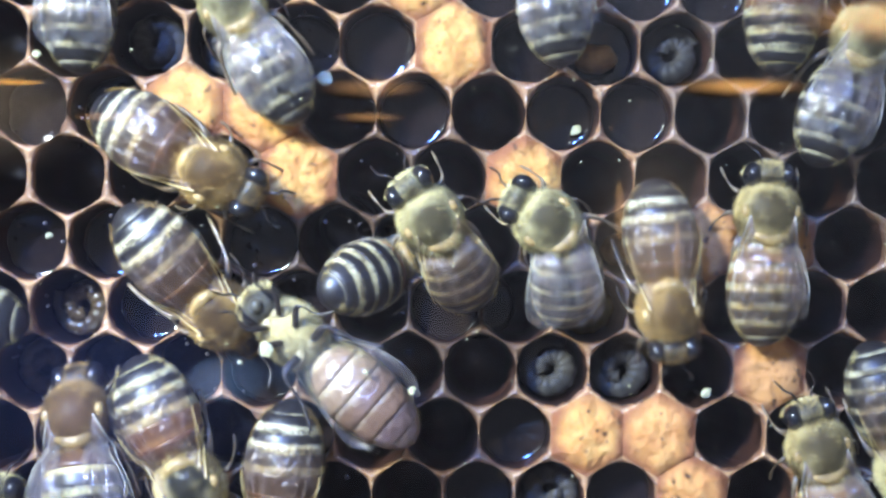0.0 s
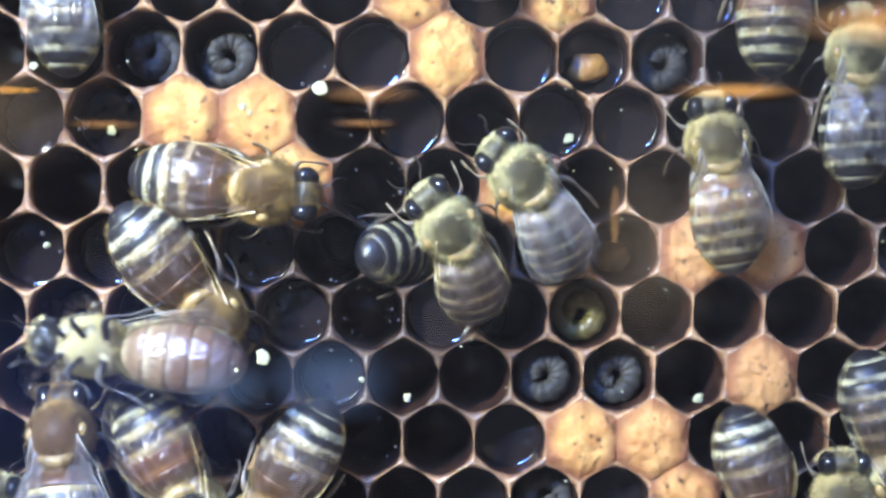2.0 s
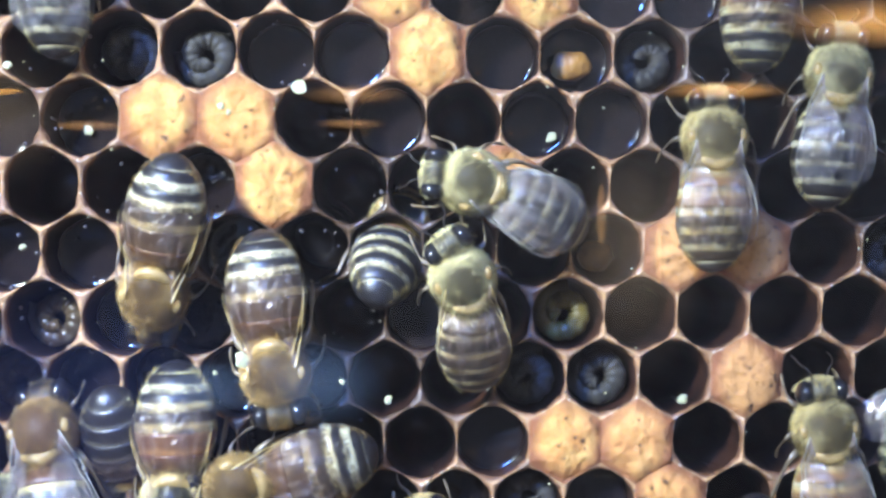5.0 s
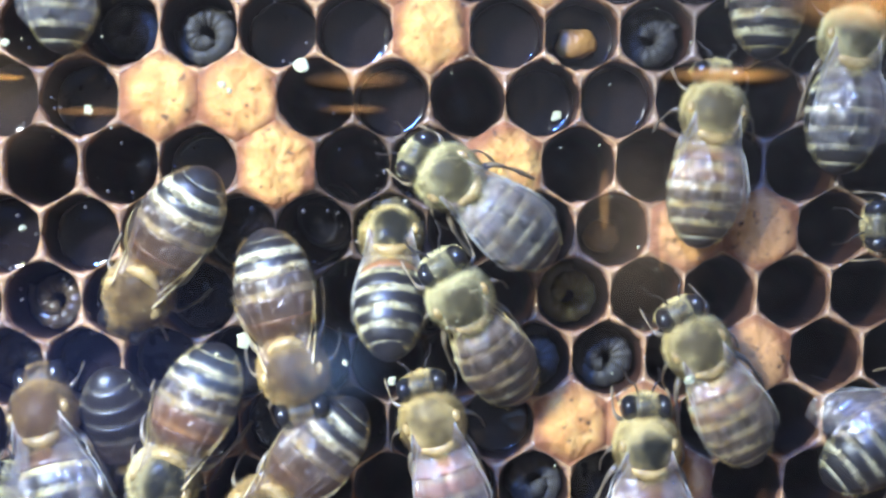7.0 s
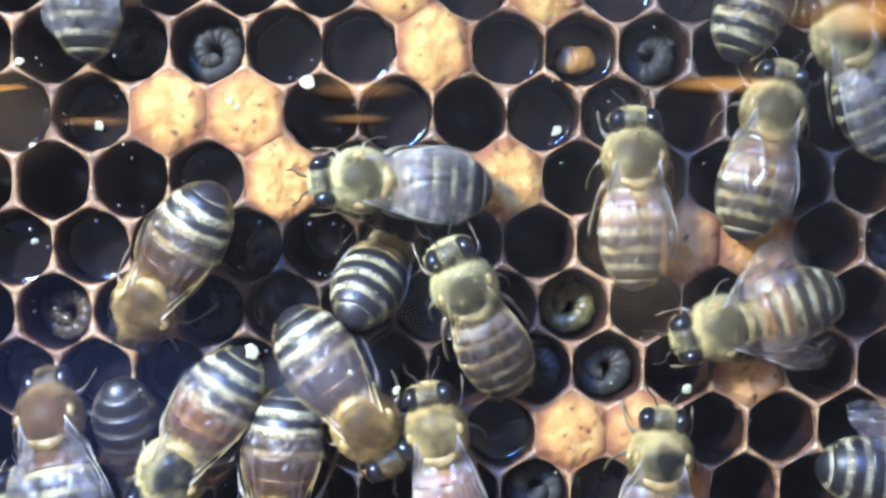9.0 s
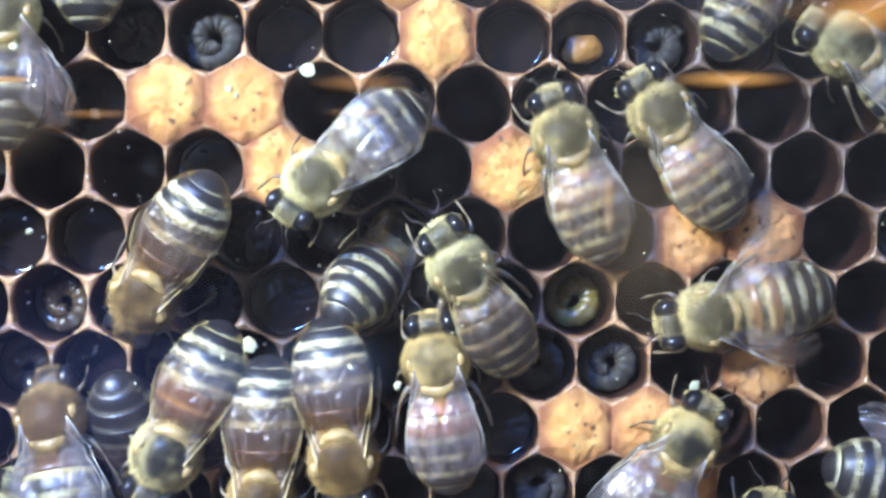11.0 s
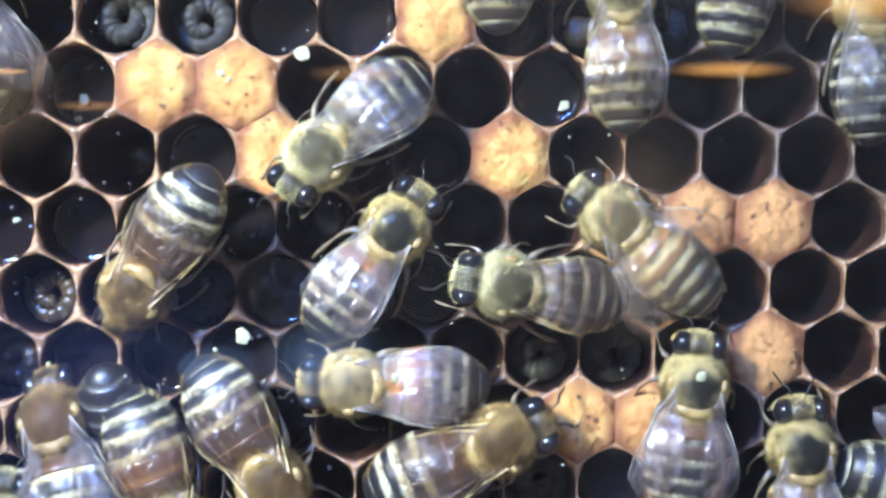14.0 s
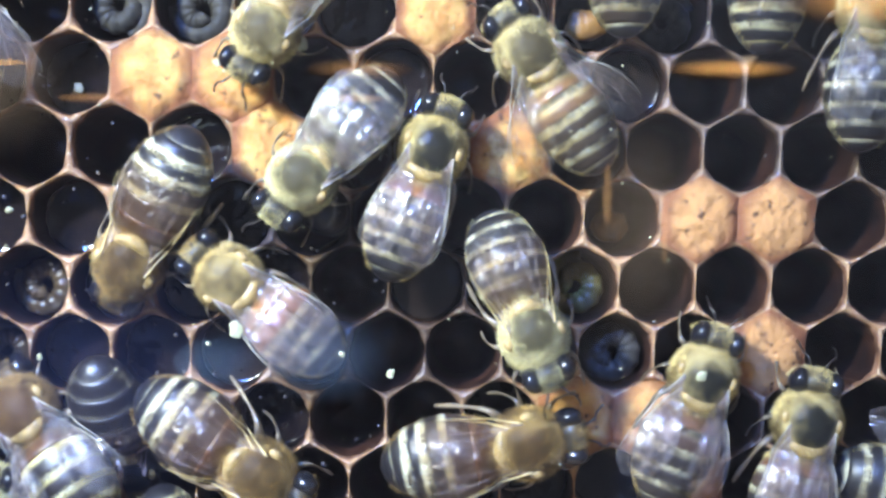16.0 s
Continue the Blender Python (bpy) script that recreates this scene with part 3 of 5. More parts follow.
def build_wing(name, length, width, side, spot, yaw, rise, lag, material, edge, parent, bias=1.0, veins=6):
    """A crumpled membrane draped over the back, with its veins; side is 1 for the right wing."""
    lead, trail = wing_shape(length, width, bias)
    c, s = math.cos(radians(yaw)), math.sin(radians(yaw))

    def lay(p, up):
        x, y = p.x * c - p.y * s, p.x * s + p.y * c
        gx, gy = (x + spot[0]) * side, y + spot[1]
        far = min(1.0, -p.y / length)
        z = drape(gx, gy) + rise * far ** 1.5 + lag
        z += 0.26 * far * noise.noise((gx * 0.7, gy * 0.35, yaw + side)) + 0.10 * noise.noise((gx * 1.9, gy * 0.9, 3.0 + side))
        return x * side, y, z - spot[2] + up

    bm = bmesh.new()
    cols = 8
    grid = [[bm.verts.new(lay(a.lerp(b, k / cols), 0.0)) for k in range(cols + 1)] for a, b in zip(lead, trail)]
    for r0, r1 in zip(grid, grid[1:]):
        for k in range(cols):
            bm.faces.new((r0[k], r0[k + 1], r1[k + 1], r1[k]))
    bmesh.ops.remove_doubles(bm, verts=bm.verts, dist=0.001)
    ob = part(name, bm, material, parent, loc=(spot[0] * side, spot[1], spot[2]))
    bm = bmesh.new()

    def vein(line, r0, r1):
        n = len(line)
        tube(bm, [lay(p, 0.03) for p in line], [r0 + (r1 - r0) * i / (n - 1) for i in range(n)], 4)

    vein(lead[:-9 if veins < 6 else -5], 0.075, 0.010)
    part("front_edge", bm, edge, ob, "stiff shiny front edge of the wing")
    bm = bmesh.new()
    for f, stop in ((0.3, 25), (0.56, 23), (0.14, 27), (0.43, 26), (0.7, 24), (0.84, 18))[:veins]:
        vein([a.lerp(b, f * min(1, 0.3 + i / 10)) for i, (a, b) in enumerate(zip(lead, trail))][:stop], 0.022, 0.010)
    for i in (9, 14, 19)[:veins // 2]:
        vein([lead[i].lerp(trail[i + 2], 0.1 + 0.7 * k / 4) for k in range(5)], 0.012, 0.010)
    part("veins", bm, VEIN, ob, "fine brown wing veins")
    return ob


LEGS = {
    "front_leg": ((1.1, 1.3, 1.9), (2.1, 1.9, 2.1), (2.3, 2.9, 0.9), (2.3, 3.6, 0.08), 0.21),
    "middle_leg": ((1.4, 0.1, 1.8), (2.6, -0.2, 2.3), (3.1, -1.0, 1.0), (3.2, -1.8, 0.08), 0.22),
    "hind_leg": ((1.3, -1.1, 1.9), (2.3, -2.2, 2.3), (2.65, -4.0, 1.2), (2.7, -5.4, 0.08), 0.29),
}


# on the glass the legs fold in front of the belly
GLASS_LEGS = {
    "front_leg": ((0.6, 1.25, 1.3), (1.7, 2.0, 0.6), (1.5, 3.0, 0.3), (2.2, 3.6, 0.08), 0.2),
    "middle_leg": ((0.7, 0.1, 1.25), (1.9, 0.9, 0.5), (2.6, -0.2, 0.35), (3.6, -0.6, 0.08), 0.21),
    "hind_leg": ((0.8, -1.15, 1.3), (2.2, -1.5, 0.6), (2.6, -3.4, 0.5), (3.3, -4.8, 0.08), 0.27),
}


def build_leg(name, side, parent, skin, plan=LEGS):
    hip, knee, ankle, toe, w = plan[name]
    pts = bezier([hip, knee, ankle, toe], 5)
    bm = bmesh.new()
    n = len(pts)
    rad = [w * (0.75 + 0.35 * math.sin(i / (n - 1) * 9)) * (1 - 0.62 * i / (n - 1)) for i in range(n)]
    if name == "hind_leg":
        rad = [r * (1.35 if 6 <= i <= 11 else 1.0) for i, r in enumerate(rad)]
    tube(bm, [(p.x * side - hip[0] * side, p.y - hip[1], p.z - hip[2]) for p in pts], rad, 8)
    return part(name, bm, skin, parent, loc=(hip[0] * side, hip[1], hip[2]))


def build_bee(tone, wings):
    """A worker bee on its feet, head towards +y, back towards +z."""
    rng = random.Random(tone + wings)
    low = -1.0 if wings == "glass" else -0.5
    bee = new("honey_bee")
    furs = FURS[tone]
    fur = hair_material(tone + "_down", *furs)
    mean = tuple((a + b) / 2 * 0.75 for a, b in zip(*furs))
    # thorax
    bare, fuzz = {"veteran": (0.15, 0.1), "russet": (0.2, 0.1), "striped": (0.3, 0.35), "banded": (0.2, 0.2), "amber": (0.7, 0.8), "umber": (0.5, 0.5)}.get(tone, (0.35, 0.45))
    bm = bmesh.new()
    for v in ball(bm, (0, 0, 0), (2.12, 2.3, 1.8), 28, 18):
        v.co *= 1 + 0.03 * noise.noise(v.co * 1.4)
    thorax = part("thorax", bm, thorax_material(tone + "_thorax", PLATES[tone], mean, 0.3 if tone in ("striped", "veteran", "russet", "banded", "pale") else 0.5), bee, "dark thorax with a collar of yellow down", (0, 0, 2.95))
    bm = bmesh.new()
    hair_tufts(bm, (0, 0, 0), (2.08, 2.25, 1.75), 4200, 0.44, (0, -0.45, 0.1), lambda d: low < d.z < 0.50 + 0.2 * abs(d.y) + bare * noise.noise(d * 2.3) + fuzz * rng.random() ** 2, rng)
    hair_tufts(bm, (0, -1.75, 0.95), (1.2, 0.55, 0.5), 160, 0.45, (0, -0.5, 0.1), lambda d: d.z > -0.3, rng)
    tagged(part("fur", bm, fur, thorax, "yellow-brown downy hair"), kind="stuff")
    bm = bmesh.new()
    for v in ball(bm, (0, 0, 0), (1.25, 0.5, 0.48), 18, 10):
        v.co.y += 0.22 * v.co.x ** 2
    part("scutellum", bm, SCUTELLUM, thorax, "honey-brown rear shield", (0, -1.78, 0.98))
    for s in (1, -1):
        bm = bmesh.new()
        ball(bm, (0, 0, 0), (0.34, 0.46, 0.3), 12, 8)
        part("tegula", bm, SCUTELLUM, thorax, "shiny honey-brown wing base", (1.72 * s, 0.15, 0.95))
    # head
    bm = bmesh.new()
    for v in ball(bm, (0, 0, 0), (1.72, 0.98, 1.42), 24, 16):
        if v.co.z < -0.3:
            v.co.x *= 1 + 0.28 * (v.co.z + 0.3)
    ball(bm, (0, 0.45, -1.25), (0.55, 0.4, 0.5), 12, 8)
    head = part("head", bm, FACE, bee, "olive-grey downy head", (0, 2.5, 2.65))
    head.rotation_euler = (radians(-16), 0, 0)
    for s in (1, -1):
        bm = bmesh.new()
        ball(bm, (0, 0, 0), (0.74, 0.93, 1.30), 20, 14)
        eye = part("eye", bm, EYE_SKIN, head, "glossy black compound eye", (1.00 * s, -0.02, 0.22))
        eye.rotation_euler = (0, radians(14 * s), 0)
        bm = bmesh.new()
        tube(bm, bezier([(0, 0, 0), (0.35 * s, 0.75, 0.35), (0.7 * s, 1.1, 0.15), (0.85 * s, 1.7, -0.4), (0.85 * s, 2.1, -1.1)], 4), [0.08] * 5 + [0.075] * 11 + [0.06], 6)
        part("antenna", bm, CHITIN, head, "dark jointed antenna", (0.38 * s, 0.8, 0.35))
    bm = bmesh.new()
    hair_tufts(bm, (0, 0, 0), (1.70, 0.98, 1.42), 640, 0.34, (0, 0.1, 0.3), lambda d: d.z > -0.2 and abs(d.x) < 0.42, rng)
    hair_tufts(bm, (0, 0, 0), (1.74, 1.0, 1.44), 420, 0.30, (0, 0.5, 0), lambda d: -0.5 < d.z < 0.35 and d.y > 0.25, rng)
    hair_tufts(bm, (0, 0, 0), (1.76, 1.04, 1.44), 520, 0.36, (0, -0.2, 0.1), lambda d: d.z > -0.4 and d.y < -0.55, rng)
    tagged(part("fur", bm, fur, head, "pale downy hair"), kind="stuff")
    # abdomen
    mats = stripes(tone)
    bm = bmesh.new()
    tube(bm, [(0, -1.6, 2.7), (0, -2.4, 2.7), (0, -3.4, 2.6), (0, -6.5, 2.3), (0, -8.2, 2.1)], [0.45, 0.7, 1.5, 1.5, 0.8], 14)
    abdomen = part("abdomen", bm, CHITIN, bee)
    for i in range(6):
        build_tergite(i, mats[i], abdomen)
    bm = bmesh.new()
    hair_tufts(bm, (0, -3.1, 2.65), (2.0, 1.3, 1.7), 700, 0.40, (0, -0.5, 0.1), lambda d: d.z > -0.3 and d.y > 0.0, rng)
    hair_tufts(bm, (0, -5.2, 2.4), (2.5, 3.95, 2.0), 1100, 0.30, (0, -1.3, 0), lambda d: -0.45 < d.z < 0.25 and d.y > -0.9, rng)
    tagged(part("fur", bm, fur, abdomen, "short pale fringe of hair"), kind="stuff")
    bm = bmesh.new()
    for y in () if tone == "night" else CUTS[2:5] if tone in ("amber", "umber", "russet", "striped") else CUTS[1:5]:
        band_hairs(bm, y + 0.06, 300, rng)
    if bm.verts:
        tagged(part("band_down", bm, BAND_DOWN, abdomen, "flat pale hairs along the bands"), kind="stuff")
    # legs
    for name in LEGS:
        for s in (1, -1):
            build_leg(name, s, bee, *((CHITIN, GLASS_LEGS) if wings == "glass" else (LEG,)))
    if wings == "glass":
        for y, wide in ((1.25, 0.62), (0.1, 0.78), (-1.15, 0.9)):
            for s in (1, -1):
                bm = bmesh.new()
                for v in ball(bm, (0, 0, 0), (wide * 1.15, 0.44, 0.36), 16, 10):
                    v.co *= 1 + 0.16 * noise.noise(v.co * 1.9 + Vector((y, s, 0)))
                coxa = part("coxa", bm, LEG_PALE, thorax, "pale downy base of a leg", (0.74 * s, y, -1.28))
                coxa.rotation_euler = (0, 0, radians(-18 * s))
    # wings
    skin, edge, yaw, rise, long = WINGS[wings]
    count = 2 if wings == "side" else 6
    if tone in ("veteran", "banded", "russet") or (tone, wings) == ("grey", "spread"):
        skin = SKIN_SILVER
    if tone == "golden":
        skin = SKIN_AMBER
    for s in (1, -1):
        build_wing("hind_wing", 5.6 * long, 2.2, s, (1.3, -1.0, 4.0), yaw + (12 if wings == "spread" else 5), rise, 0.0, skin, edge, bee, 0.9, count)
        build_wing("fore_wing", 7.7 * long, 2.85, s, (1.5, -0.2, 4.2), yaw, rise, 0.12 if s > 0 else 0.06, skin, edge, bee, 1.0, count)
    return bee


SKIN_CLEAR = wing_material("clear_wing", (0.96, 0.94, 0.89), 0.11, 0.20, 0.050, (0.52, 0.51, 0.48), 0.32)
SKIN_AMBER = wing_material("amber_wing", (0.97, 0.92, 0.83), 0.14, 0.20, 0.030, (0.52, 0.45, 0.33), 0.28)
SKIN_SILVER = wing_material("silvery_wing", (0.95, 0.90, 0.87), 0.20, 0.23, 0.055, (0.56, 0.50, 0.48), 0.20)
SKIN_BROWN = wing_material("smoky_wing", (0.92, 0.86, 0.79), 0.035, 0.36, 0.045, (0.20, 0.14, 0.10))
# for each way of holding the wings: membrane, front edge, yaw outwards, rise at the tip, length
WINGS = {"folded": (SKIN_CLEAR, WING_ROOT, 5, 0.3, 1.0), "spread": (SKIN_CLEAR, WING_ROOT, 26, 0.3, 1.0), "parted": (SKIN_CLEAR, WING_ROOT, 14, 0.4, 1.0), "side": (SKIN_BROWN, WING_EDGE, 4, 0.0, 0.90),
         "glass": (SKIN_SILVER, WING_ROOT, 12, 0.3, 1.0), "none": (SKIN_BROWN, VEIN, 0, 0.0, 0.7)}

# ---- setting ----
for name, lo, hi in (("floor", (-520, -920, -370), (520, 60, -350)), ("wall_north", (-500, 40, -350), (500, 60, 620)), ("wall_south", (-500, -920, -350), (500, -900, 620)),
                     ("wall_west", (-520, -920, -350), (-500, 60, 620)), ("wall_east", (500, -920, -350), (520, 60, 620)), ("ceiling", (-520, -920, 620), (520, 60, 640))):
    bm = bmesh.new()
    box(bm, lo, hi)
    tagged(finish(name, bm, GREY_WALL, smooth=False), "plain grey " + name.split("_")[0], kind="structure")
bm = bmesh.new()
box(bm, (-70, -24, -350), (70, 38, FLOOR / MM))
tagged(finish("hive_base", bm, BOARD, smooth=False), "plain wooden base under the comb", kind="structure")

bm = bmesh.new()
box(bm, (-48, -12.8, FLOOR / MM), (48, -9.9, 92))
pane = tagged(finish("window_1", bm, GLASS, smooth=False), "clear glass pane of the observation hive", kind="structure")
pane.visible_shadow = False


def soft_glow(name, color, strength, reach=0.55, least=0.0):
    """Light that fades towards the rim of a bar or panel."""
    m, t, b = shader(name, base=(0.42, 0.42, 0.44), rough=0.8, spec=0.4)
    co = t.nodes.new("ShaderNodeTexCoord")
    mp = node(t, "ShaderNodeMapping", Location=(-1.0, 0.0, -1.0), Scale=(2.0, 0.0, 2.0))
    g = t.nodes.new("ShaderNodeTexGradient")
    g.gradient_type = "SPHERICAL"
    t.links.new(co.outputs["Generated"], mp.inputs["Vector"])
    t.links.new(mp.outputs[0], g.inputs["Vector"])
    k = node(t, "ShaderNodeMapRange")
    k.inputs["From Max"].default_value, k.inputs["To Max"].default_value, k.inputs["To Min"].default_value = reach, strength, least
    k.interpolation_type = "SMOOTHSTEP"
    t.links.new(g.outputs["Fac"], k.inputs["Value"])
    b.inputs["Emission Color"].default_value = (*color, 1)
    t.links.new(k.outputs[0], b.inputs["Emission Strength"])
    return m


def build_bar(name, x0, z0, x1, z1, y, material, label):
    """A glowing stand-in behind the camera for a streak or haze the pane mirrors, in millimetres."""
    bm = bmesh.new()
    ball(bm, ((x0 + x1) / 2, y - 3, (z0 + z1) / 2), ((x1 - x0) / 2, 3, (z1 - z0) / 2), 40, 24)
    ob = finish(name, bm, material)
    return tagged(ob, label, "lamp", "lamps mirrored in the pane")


# orange streaks of lit wood, added as glowing bars that are no lamps
STREAK_WARM = soft_glow("warm_tube", (1.0, 0.50, 0.13), 8.0, 0.9, 0.45)
STREAK_DIM = soft_glow("dim_warm_streak", (1.0, 0.52, 0.20), 3.4, 0.9, 0.35)
STREAK_HAZY = soft_glow("hazy_warm_streak", (1.0, 0.60, 0.28), 2.8, 0.7, 0.55)
# glows added only to give the pane its warm and bluish haze
HAZE_WARM = soft_glow("warm_haze", (1.0, 0.78, 0.55), 0.9, 1.0)
HAZE_NAVY = soft_glow("navy_haze", (0.14, 0.26, 1.0), 0.6, 1.0)
HAZE_BLUE = soft_glow("blue_haze", (0.30, 0.50, 1.0), 2.2, 1.0)
build_bar("panel_lamp", -468.3, -201.9, -105.1, 65.8, -896, HAZE_NAVY, "added faint bluish glow for the haze in the pane")
build_bar("tube_lamp", 171.7, 167.9, 275.8, 183.3, -896, STREAK_WARM, "glowing orange bar standing in for lit wood mirrored in the pane")
build_bar("tube_lamp", -408.0, 166.1, -299.0, 182.5, -896, STREAK_WARM, "glowing orange bar standing in for lit wood mirrored in the pane")
build_bar("tube_lamp", -107.8, 164.4, -25.7, 180.6, -896, STREAK_DIM, "glowing orange bar standing in for lit wood mirrored in the pane")
build_bar("tube_lamp", -312.2, 143.3, -241.1, 152.4, -896, STREAK_DIM, "glowing orange bar standing in for lit wood mirrored in the pane")
build_bar("tube_lamp", -96.6, 144.9, -41.1, 153.5, -896, STREAK_DIM, "glowing orange bar standing in for lit wood mirrored in the pane")
build_bar("tube_lamp", 121.2, 26.7, 136.0, 117.7, -896, STREAK_HAZY, "glowing orange bar standing in for lit wood mirrored in the pane")
build_bar("tube_lamp", 165.6, -17.4, 181.2, 111.2, -896, STREAK_HAZY, "glowing orange bar standing in for lit wood mirrored in the pane")
build_bar("tube_lamp", 266.8, 209.0, 426.1, 249.4, -896, STREAK_WARM, "glowing orange bar standing in for lit wood mirrored in the pane")
build_bar("panel_lamp", -242.1, -90.0, -131.4, -27.4, -896, HAZE_BLUE, "added faint bluish glow for the haze in the pane")
build_bar("panel_lamp", -157.7, -94.1, -33.8, -13.8, -896, HAZE_BLUE, "added faint bluish glow for the haze in the pane")
build_bar("panel_lamp", 90.4, -57.6, 218.3, 155.6, -896, HAZE_WARM, "added faint warm glow for the haze in the pane")
build_bar("panel_lamp", -421.0, 95.8, -283.6, 216.3, -896, HAZE_WARM, "added faint warm glow for the haze in the pane")

build_comb()
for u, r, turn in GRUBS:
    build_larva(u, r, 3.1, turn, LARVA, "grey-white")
for u, r, turn in ((-3.5, 3, 2.6), (-4, 4, 0.8)):
    build_larva(u, r, 3.8, turn, BROWN_GRUB, "yellow-brown")
build_larva(3.5, 3, 4.2, 1.4, OLIVE_GRUB, "olive-yellow")
for u, r, deep in BREAD:
    build_pollen(u, r, deep)


def build_flake(x, y, z, size, seed):
    """A crumb of wax."""
    bm = bmesh.new()
    for v in ball(bm, (0, 0, 0), (size, 0.16, size * 0.8), 10, 7):
        v.co *= 1 + 0.5 * noise.noise(v.co * (1.6 / size) + Vector((seed * 3.7, 0, 0)))
    ob = finish("wax_flake", bm, FLAKE, smooth=False, loc=(x, y, z))
    ob.rotation_euler = (0, seed * 1.3, 0)
    return tagged(ob, "pale crumb of wax stuck to comb or glass", "wax flake", "wax crumbs")


for k, (x, y, z, size) in enumerate(((-10.79, -0.45, 55.78, 0.62), (-13.49, -9.70, 37.15, 0.50), (14.55, -9.70, 34.64, 0.34), (-7.13, -9.70, 35.76, 0.20), (-4.20, -9.70, 34.58, 0.30), (-28.38, -9.70, 55.90, 0.30), (-15.17, -9.70, 36.31, 0.16), (-31.78, 3.20, 44.44, 0.30), (-26.95, 3.40, 53.11, 0.42), (7.48, 3.80, 52.62, 0.42), (-16.43, -0.70, 54.43, 0.30), (-15.90, -0.70, 53.94, 0.25), (31.94, -0.40, 46.48, 0.30), (-28.37, -0.30, 34.41, 0.25), (-26.71, 2.50, 32.34, 0.30))):
    build_flake(x, y, z, size, k)

def build_specks(name, material, count, low, high, seed, place, label):
    """Many tiny round specks in one mesh."""
    rng = random.Random(seed)
    bm = bmesh.new()
    for _ in range(count):
        size = low + (high - low) * rng.random() ** 3
        c = Vector(place(rng))
        rows = [[bm.verts.new(c + Vector((size * w * math.cos(k * math.tau / 6), -0.8 * size * h, size * w * math.sin(k * math.tau / 6)))) for k in range(6)] for w, h in ((1.0, -0.3), (0.8, 0.6))]
        top = bm.verts.new(c + Vector((0, -0.8 * size, 0)))
        for k in range(6):
            bm.faces.new((rows[0][k], rows[0][(k + 1) % 6], rows[1][(k + 1) % 6], rows[1][k]))
            bm.faces.new((rows[1][k], rows[1][(k + 1) % 6], top))
    bmesh.ops.recalc_face_normals(bm, faces=bm.faces)
    return tagged(finish(name, bm, material), label, kind="stuff")


def on_rim(rng):
    r = rng.randint(-3, 7)
    u = rng.randint(-5, 8) + (0.5 if r % 2 else 0.0)
    c, rim = cell_outline(u, r)
    p = c + (rng.choice(rim) - c) * rng.uniform(0.96, 1.0)
    return p.x, -0.08 - swell(p), p.y


def in_cell(rng):
    r = rng.randint(-1, 6)
    u = rng.randint(-4, 0) + (0.5 if r % 2 else 0.0)
    c, rim = cell_outline(u, r)
    p = c + (rng.choice(rim) - c) * rng.uniform(0.55, 0.86)
    return p.x, rng.uniform(0.6, 3.0), p.y


build_specks("wet_specks", DROP, 480, 0.04, 0.20, 11, in_cell, "tiny drops on the walls of the cells")
build_specks("moist_specks", DROP, 420, 0.03, 0.13, 5, on_rim, "tiny wet droplets on the wax rims")
build_specks("dust", FLAKE, 260, 0.02, 0.085, 8, lambda rng: (rng.uniform(-36, 36), -12.82, rng.uniform(22, 66)), "fine pale dust on the glass")

# ---- the bees and their ways ----
KINDS = {}


def bee_of(tone, wings, label):
    key = (tone, wings)
    if key in KINDS:
        bee = copy_thing(KINDS[key], pose(0, 0, 0))
    else:
        bee = KINDS[key] = build_bee(tone, wings)
    return tagged(bee, label, "bee", "bees on the comb")


def at(x, z, turn, tip=0.0, lift=0.0):
    """A bee's pose on the comb: millimetres, degrees clockwise from upwards, head-down tip, height over the wax."""
    return Matrix.Translation((x * MM, -(lift + 0.15) * MM, z * MM)) @ pose(0, 0, 0, 0, turn, 0) @ pose(0, 0, 0, 90 + tip, 0, 0)


def under_glass(x, z, turn):
    """A bee's pose on the inner side of the pane, belly towards the room."""
    return Matrix.Translation((x * MM, -9.85 * MM, z * MM)) @ pose(0, 0, 0, 0, turn, 0) @ pose(0, 0, 0, 90) @ pose(0, 0, 0, 0, 180)


bee_a = bee_of("amber", "side", "dark brown and cream-banded honey bee with smoky wings along its sides")
bee_b = bee_of("amber", "side", "dark brown and cream-banded honey bee with smoky wings along its sides")
bee_c = bee_of("striped", "side", "boldly black and cream striped worker bee")
bee_d = bee_of("amber", "side", "dark brown and cream-banded honey bee with smoky wings along its sides")
bee_e = bee_of("umber", "parted", "brown-backed yellow-striped bee with its head in an open cell")
bee_f = bee_of("pale", "glass", "pale shiny bee walking on the glass belly outwards")
bee_g = bee_of("grey", "side", "dark grey striped bee on open cells")
bee_h = bee_of("banded", "folded", "black and cream banded bee with shiny wings over a cell")
bee_i = bee_of("grey", "folded", "greyish honey bee with glossy folded wings")
bee_l = bee_of("amber", "side", "dark brown and cream-banded honey bee with smoky wings along its sides")
bee_m = bee_of("golden", "folded", "golden-brown honey bee with wings folded on its back")
bee_n = bee_of("golden", "folded", "golden-brown honey bee with wings folded on its back")
bee_p = bee_of("golden", "spread", "golden-brown honey bee holding its clear wings apart")
bee_q = bee_of("russet", "folded", "bald-backed bee with orange first stripes and silvery wings")
bee_r = bee_of("veteran", "parted", "brown bald-backed bee with its wings a little apart")
bee_s = bee_of("veteran", "folded", "brown honey bee with a bald dark thorax plate")
bee_t = bee_of("grey", "spread", "grey striped bee with its wings held apart")
bee_u = bee_of("grey", "side", "dark grey striped bee on open cells")
bee_v = bee_of("striped", "side", "boldly black and cream striped worker bee")
bee_w = bee_of("grey", "folded", "greyish honey bee with glossy folded wings")
bee_x = bee_of("grey", "folded", "greyish honey bee with glossy folded wings")
